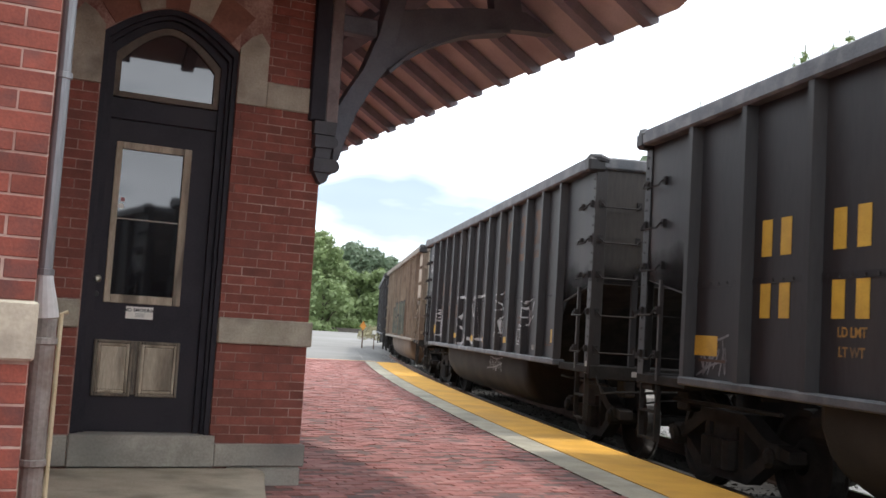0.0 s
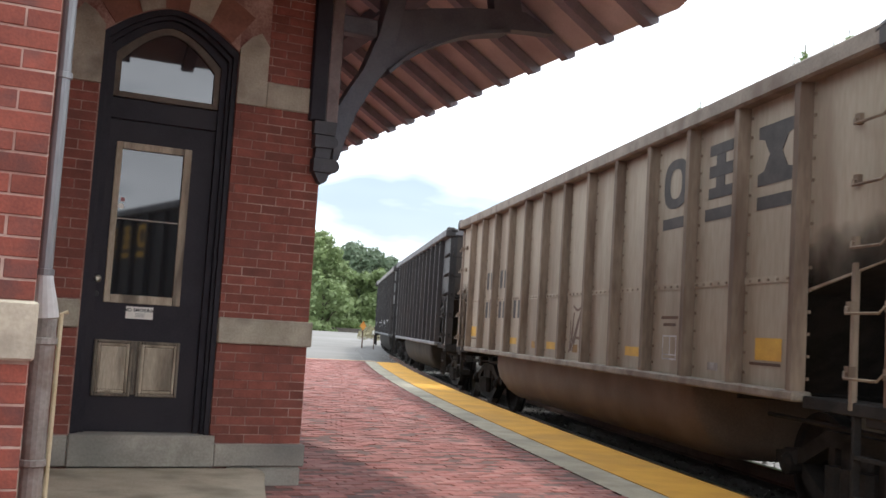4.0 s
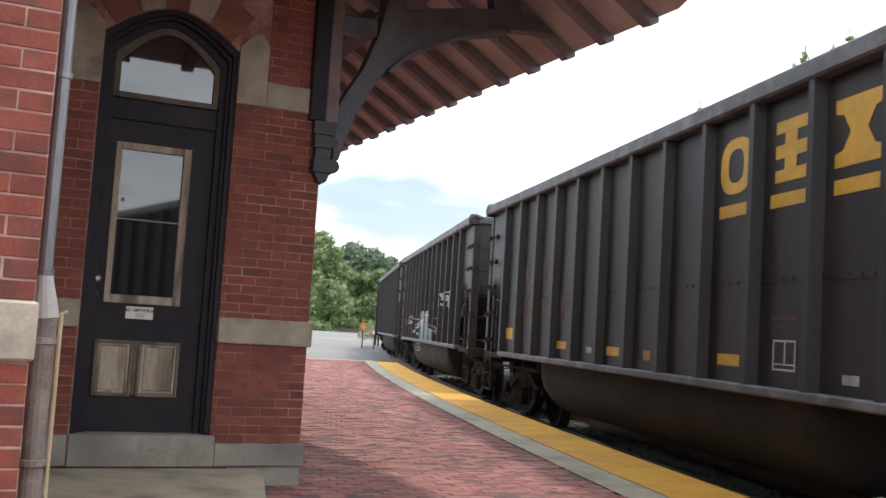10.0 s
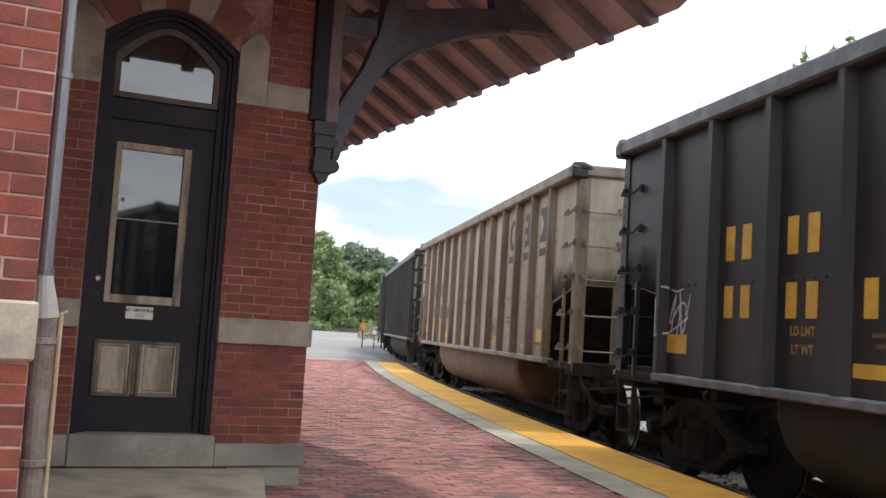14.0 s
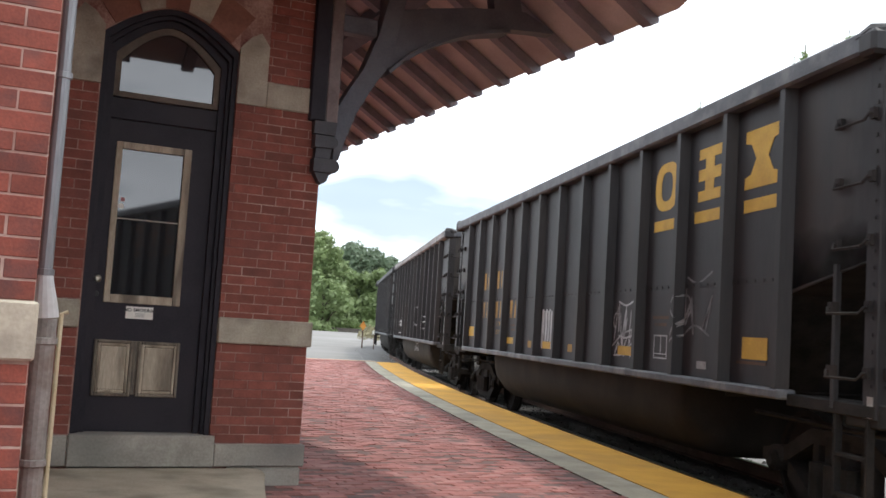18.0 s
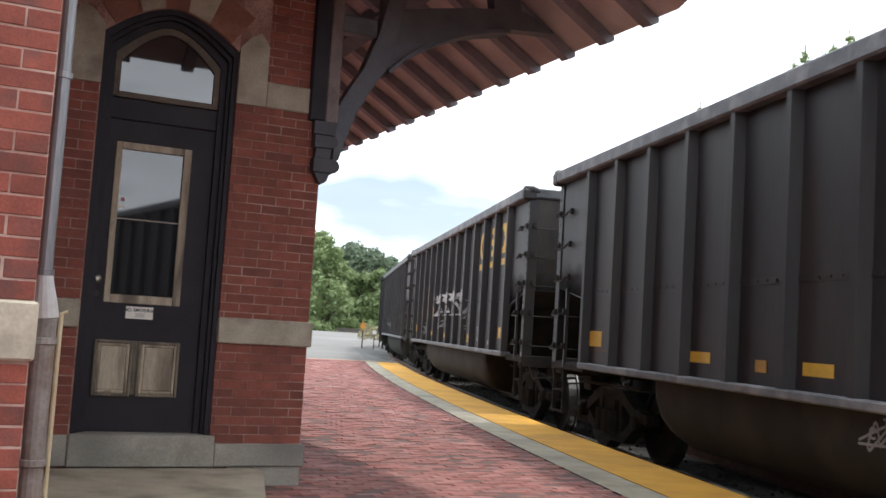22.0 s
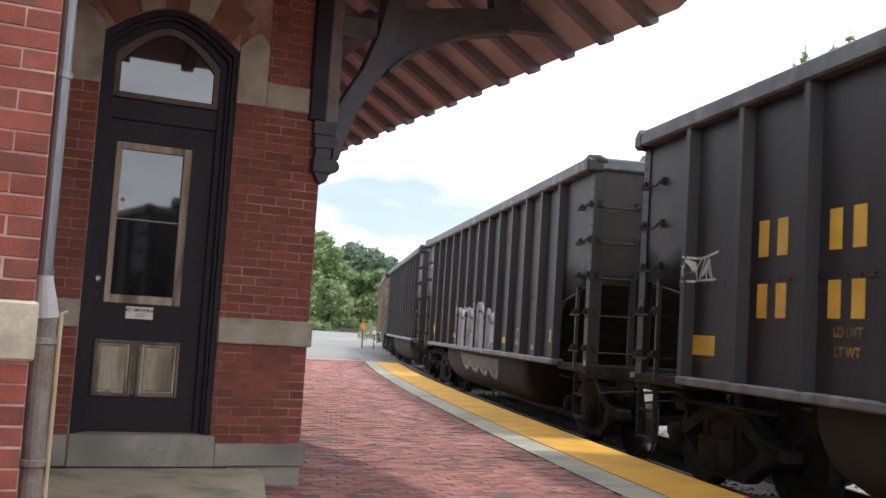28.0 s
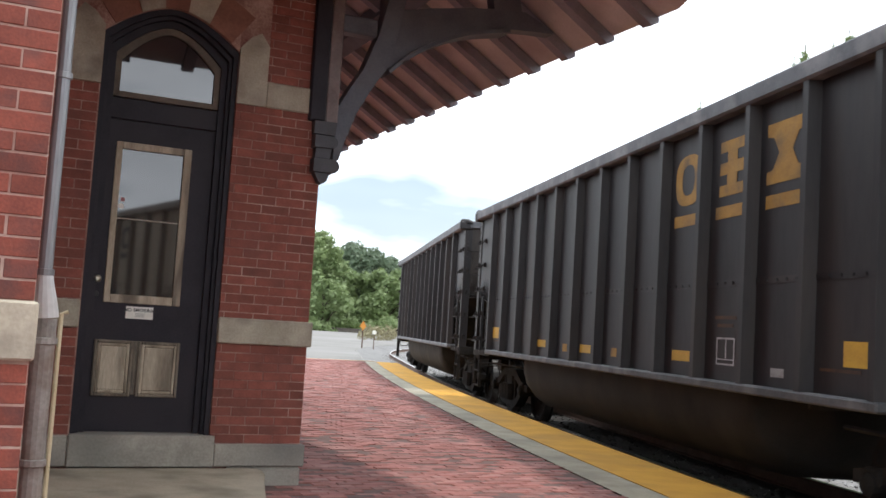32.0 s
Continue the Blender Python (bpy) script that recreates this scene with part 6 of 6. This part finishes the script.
def make_conifer(name, height, spread, seed, label):
    rng = random.Random(seed)
    t = thing(name, label, "tree", "trees round the yard")
    bm = bmesh.new()
    tube(bm, [(0, 0, -0.3), (0, 0, height * 0.6), (0, 0, height)], [height * 0.018, height * 0.01, 0.01], 7)
    part("trunk", bm, BARK, t)
    bm = bmesh.new()
    for i in range(150):
        f = (i + rng.random()) / 150
        z = height * (0.12 + 0.855 * f)
        reach = spread * (1 - f) ** 1.1 * rng.uniform(0.6, 1.15) + 0.03
        a = i * 2.4
        tip = Vector((reach * math.cos(a), reach * math.sin(a), z + reach * rng.uniform(-0.1, 0.35)))
        root = Vector((0, 0, z))
        fine = min(1.0, 0.25 + 0.75 * reach)
        for _ in range(int(100 * fine)):
            g = rng.random()
            p = root.lerp(tip, 0.15 + 0.85 * g) + Vector((rng.gauss(0, 0.12), rng.gauss(0, 0.12), rng.gauss(0, 0.08))) * fine
            u = (tip - root).normalized() * 0.16 + Vector((rng.gauss(0, 0.07), rng.gauss(0, 0.07), rng.gauss(0.10, 0.07)))
            u *= 0.45 + 0.55 * fine
            w = Vector((rng.gauss(0, 0.02), rng.gauss(0, 0.02), rng.gauss(0, 0.013)))
            bm.faces.new([bm.verts.new(q) for q in (p - w, p + u * 0.6 - w * 0.6, p + u, p + w)])
        # upright shoot at the bough's end
        rise = rng.uniform(0.3, 0.75) * min(1, 0.5 + f)
        for k2 in range(7):
            p = tip + Vector((0, 0, rise * k2 / 7))
            w = Vector((rng.gauss(0, 0.02), rng.gauss(0, 0.02), 0)) * (1 - k2 / 9)
            bm.faces.new([bm.verts.new(q) for q in (p - w, p + Vector((w.y * 2, w.x * 2, rise / 5)), p + w)])
    for k2 in range(16):
        p = Vector((0, 0, height - 0.75 + 0.05 * k2))
        for a in range(4):
            w = Vector((math.cos(a * 1.6 + k2), math.sin(a * 1.6 + k2), 0)) * (0.045 - 0.0026 * k2)
            bm.faces.new([bm.verts.new(q) for q in (p, p + w + Vector((0, 0, 0.10)), p + Vector((0, 0, 0.05)))])
    part("crown", bm, NEEDLE, t, "dark green needles on drooping boughs")
    return t


TREES = [make_tree("tree", 12.6, 3.6, 3, LEAF, "full leafy green tree behind the railway"),
         make_tree("tree", 11, 3.2, 5, LEAF_LIGHT, "yellow-green leafy tree behind the railway"),
         make_tree("tree", 19, 5.6, 8, LEAF, "tall dense green tree beyond the yard", clumps=80, per=120, size=0.36),
         make_tree("tree", 17, 5.2, 9, LEAF, "broad dense green tree beyond the yard", clumps=76, per=120, size=0.36),
         make_tree("tree", 15, 4.6, 14, LEAF_LIGHT, "lighter green tree in front of the far woods", clumps=70, per=110, size=0.34)]
for t, m in zip(TREES, (pose(11.6, 41, -2.0), pose(14.2, 37.5, 0.5), pose(-14.5, 178, -3.6), pose(-19.5, 182, -3.0), pose(-25.5, 160, 0.5))):
    t.matrix_world = m
tree_rng = random.Random(11)
for i in range(22):
    x = -44 + i * 3.3
    copy_thing(TREES[2 + i % 2], pose(x + tree_rng.uniform(-1.5, 1.5), 184 + tree_rng.uniform(-6, 16), -2.6 - max(0, min(6.5, (x + 16) * 0.3)) - tree_rng.uniform(0, 1.6), 0, 0, tree_rng.uniform(0, 360)))
for x, y, z in ((-20.0, 157, 1.1), (-22.6, 159, 0.6), (-28, 165, 1.0), (-17.6, 153, -6.5), (-17.5, 168, -4.5), (-12, 170, -5.5), (-9.0, 166, -5.0), (-6.0, 172, -4.5)):
    copy_thing(TREES[4], pose(x, y, z, 0, 0, tree_rng.uniform(0, 360)))
PINE = make_conifer("conifer", 12.5, 4.4, 4, "spiky green conifer behind the railway track")
PINE.matrix_world = pose(13.57, 34, -0.08)
for x, y, z in ((8.65, 34.5, -2.79), (10.72, 35, -1.94), (12.03, 35, -0.91), (12.07, 34, -0.71), (13.61, 35.5, 0.0), (12.75, 34.2, -0.77), (13.85, 34.2, -0.25), (14.62, 35, -0.19), (14.73, 34, -0.58), (15.7, 34, -0.3), (16.8, 33.5, -0.4), (18.2, 35, -0.4)):
    copy_thing(PINE, pose(x, y, z, 0, 0, tree_rng.uniform(0, 360)))
for i, (x, y, z) in enumerate(((11.5, 42.3, -2.0), (12.9, 39.5, -0.2), (15.9, 38.5, -0.4), (17.6, 40, 0.9), (13.2, 44, -1.3), (21, 42, 0.9), (24, 38, -0.6), (27, 40, 0), (19, 60, -2.0), (25, 55, -1.0), (30, 48, -0.6))):
    copy_thing(TREES[i % 2], pose(x, y, z, 0, 0, 50 * i))

# hedge and marker beyond the yard
bm = bmesh.new()
rng = random.Random(21)
for i in range(120):
    x = -42 + i * 0.36
    blob_leaves(bm, rng, (x, 154 + math.sin(i) * 0.5, rng.uniform(0.2, 1.6)), 1.0, 40, 0.2)
solid("undergrowth", bm, LEAF_LIGHT, "low green scrub along the far side of the yard", "shrubs", "stuff")
solid("yard_edge", boxes((-60, 8, 151.0, 151.4, -0.2, 0.42), (-60, 8, 151.05, 151.35, 0.425, 0.5)), TIE, "low dark timber edge along the far side of the yard", "edging", "structure")
bm = bmesh.new()
for i in range(46):
    x = -6.6 + 0.1 * i
    blob_leaves(bm, rng, (x, 88 + math.sin(i * 2.3) * 2.5, rng.uniform(0.0, 0.9)), 0.45, 34, 0.11)
solid("dry_grass", bm, STRAW, "dry straw-coloured weeds between the yard and the track", "weeds", "stuff")


# ---- bricks of the walls, and the pavers ----
COURSE, BRICK_L = 0.0666, 0.2125


def brick_mesh(length, height, depth, material, name="brick"):
    return mesh_from(name, boxes((0, length, 0, depth, 0, height), bevel=0.002), material)


def lay(parent, u0, u1, y, z0, z1, material, seed, rot=0.0):
    """Courses of bricks on a wall's face, with closers at the ends, each a part of the wall."""
    rng = random.Random(seed)
    n = round((z1 - z0) / COURSE)
    h = (z1 - z0) / n
    made = {}
    for c in range(n):
        u = u1
        first = BRICK_L if c % 2 == 0 else BRICK_L / 2
        while u > u0 + 0.03:
            ln = min(first, u - u0)
            first = BRICK_L
            key = round(ln, 2)
            if key not in made:
                made[key] = brick_mesh(ln - 0.0075, h - 0.0075, 0.05, material)
            b = new("brick", made[key])
            b.parent = parent
            b.matrix_local = pose(u - ln + rng.uniform(-0.0015, 0.0015), y + rng.uniform(0, 0.0035), z0 + c * h + 0.004 + rng.uniform(-0.0008, 0.0008), rng.uniform(-0.25, 0.25), 0, rng.uniform(-0.4, 0.4))
            u -= ln


door_wall = bpy.data.objects["wall_door"]
lay(door_wall, -0.676, 0.0, 0.0, 0.292, 1.003, BRICK_DARK, 1)
lay(door_wall, -0.676, 0.0, 0.0, 1.164, 2.7625, BRICK_DARK, 2)
lay(door_wall, -0.455, 0.0, 0.0, 2.943, 3.79, BRICK_DARK, 3)
lay(door_wall, WING_U + 0.02, -1.622, 0.0, 0.34, 1.06, BRICK_DARK, 4)
lay(door_wall, WING_U + 0.02, -1.622, 0.0, 1.254, 2.748, BRICK_DARK, 5)
wing_wall = bpy.data.objects["wall_wing_front"]
lay(wing_wall, -2.75, WING_U, WING_Y, -0.036, 1.012, BRICK, 6)
lay(wing_wall, -2.75, WING_U, WING_Y, 1.206, 3.143, BRICK, 7)


def track_offset(p):
    """How far a place lies beyond the platform's edge (negative on the platform)."""
    s = (p - FOOT).dot(Vector((math.sin(HEADING), math.cos(HEADING))))
    for _ in range(3):
        q, a = along(s)
        s += (p - q).dot(Vector((math.sin(a), math.cos(a))))
    q, a = along(s)
    return (p - q).dot(Vector((math.cos(a), -math.sin(a)))), s


pave = tagged(bpy.data.objects["platform_bed"], "worn red brick paving of the station platform", "platform")
paver = mesh_from("paver", boxes((-0.097, 0.097, -0.046, 0.046, -0.05, 0.0), bevel=0.006), PAVER)
rng = random.Random(9)
verts, faces, near = [], [], 0
corners = ((-0.097, -0.046, 0), (0.097, -0.046, 0), (0.097, 0.046, 0), (-0.097, 0.046, 0), (-0.099, -0.048, -0.03), (0.099, -0.048, -0.03), (0.099, 0.048, -0.03), (-0.099, 0.048, -0.03))
for r in range(-150, 270):
    y = r * 0.1
    for c in range(-56, 62):
        u = c * 0.202 + (0.101 if r % 2 else 0.0)
        if (u < 0.09 and y > -0.09) or (u < WING_U + 0.1 and y > WING_Y - 0.06) or (-2.35 < y < 0 and u < -0.25 + 0.3 * min(y, 0)):
            continue
        world_p = BLD @ Vector((u, y, 0))
        off, s = track_offset(world_p.xy)
        if off > -EDGE_W - KERB_W - 0.045 or s > 32.7 or s < -17:
            continue
        m = BLD @ pose(u, y, rng.choice((rng.uniform(-0.005, 0.003), rng.uniform(-0.012, 0.003))), rng.uniform(-1.6, 1.6), rng.uniform(-1.0, 1.0), rng.uniform(-1.2, 1.2))
        if -0.75 < y < 0.75 and 0.0 < u < 4 and near < 300:
            near += 1
            b = new("paver", paver)
            b.parent = pave
            b.matrix_world = m
        else:
            k2 = len(verts)
            verts += [tuple(m @ Vector(q)) for q in corners]
            faces.append((k2, k2 + 1, k2 + 2, k2 + 3))
            faces += [(k2 + i, k2 + i + 4, k2 + (i + 1) % 4 + 4, k2 + (i + 1) % 4) for i in range(4)]
rest_mesh = bpy.data.meshes.new("pavers")
rest_mesh.from_pydata(verts, [], faces)
rest_mesh.materials.append(PAVER_REST)
tagged(linked("pavers", rest_mesh, pave), label="worn red paving bricks", kind="stuff")

# loose ballast stones beside the rails
def scatter(name, count, seed, place, low, high, material, label):
    rng = random.Random(seed)
    bm = bmesh.new()
    for _ in range(count):
        s, o, z = place(rng)
        p = along(s, o)[0]
        a = rng.uniform(low, high)
        q = [Vector((rng.uniform(-1, 1), rng.uniform(-1, 1), rng.uniform(-0.4, 1))).normalized() * a for _ in range(4)]
        vs = [bm.verts.new((p.x + d.x, p.y + d.y, z + d.z)) for d in q]
        for t in ((0, 1, 2), (0, 2, 3), (0, 3, 1), (1, 3, 2)):
            bm.faces.new([vs[k2] for k2 in t])
    solid(name, bm, material, label, "gravel", "stuff")


def under_train(rng):
    return rng.uniform(0, 33), rng.choice((rng.uniform(0.1, 0.6), rng.uniform(CENTRE - 0.6, CENTRE + 0.6))), -0.36


def on_shoulder(rng):
    o = rng.uniform(CENTRE + 1.1, CENTRE + 3.0)
    return rng.uniform(0, 40), o, -0.375 - max(0, o - CENTRE - 1.7) * 0.14


def past_platform(rng):
    o = rng.uniform(-0.4, CENTRE + 2) - abs(rng.gauss(0, 0.3))
    return 33.2 + abs(rng.gauss(0, 14)), o, -0.1 if o < -0.9 else (-0.36 if o > 0.2 else -0.36 + 0.16 * min(1, (0.3 - o) / 1.5))


scatter("loose_stones", 4000, 31, under_train, 0.02, 0.045, BALLAST_DARK, "dark loose ballast stones between the rails")
scatter("loose_stones", 3500, 32, on_shoulder, 0.02, 0.05, GRAVEL, "grey loose ballast stones on the shoulder")
scatter("loose_stones", 4200, 33, past_platform, 0.025, 0.05, GRAVEL, "grey loose stones past the platform's end")

# marker post by the yard
marker = thing("marker_post", "short post with an orange diamond marker at the yard's edge", "marker", m=pose(-4.12, 55.5, -0.1))
bm = bmesh.new()
tube(bm, [(0, 0, 0), (0, 0, 1.2)], 0.035, 8)
part("post", bm, RAIL_SIDE, marker)
bm = bmesh.new()
prism(bm, [(-0.17, 1.22), (0, 0.95), (0.17, 1.22), (0, 1.50)], 1, -0.05, -0.04)
part("plate", bm, surface("orange_sign", (0.6, 0.22, 0.03), (0.7, 0.3, 0.05), 8, 0.6), marker)
marker = thing("marker_post", "low white marker beside the track", "marker", m=pose(-3.5, 55.8, -0.12))
bm = bmesh.new()
tube(bm, [(0, 0, 0), (0, 0, 0.85)], 0.025, 8)
part("post", bm, RAIL_SIDE, marker)
bm = bmesh.new()
lathe(bm, [(-0.02, 0.12), (0.02, 0.12)], sides=16, centre=(0, -0.04, 0.92))
part("plate", bm, WHITE_SIGN, marker)
part("platform_line", prism(bmesh.new(), [(-5.0, 32.12), (-2.05, 33.72), (-2.05, 33.92), (-5.0, 32.32)], 2, -0.2, 0.006), surface("end_line", (0.6, 0.42, 0.28), (0.7, 0.5, 0.36), 8, 0.8), pave, "pale painted line at the platform's end")


# ---- what moves: the train and its wheels ----
def motions():
    for i, car, sets in CARS:
        walk(car, [(t, car_pose(i, t)) for t in [k * 0.25 for k in range(129)]])
        rows = []
        for k in range(0, 961):
            t = k / 30
            mid = middle(i) - travelled(t)
            if k in (0, 960) or -2 < mid < 50:
                rows.append((t, mid))
        for wheel, x in sets:
            turned, last, keys = 0.0, rows[0][1], []
            for t, mid in rows:
                step = (last - mid) / WHEEL_R
                last = mid
                if step < 1.4:
                    turned += step
                keys.append((t, pose(x, 0, WHEEL_R, 0, -math.degrees(turned), 0)))
            walk(wheel, keys)


motions()
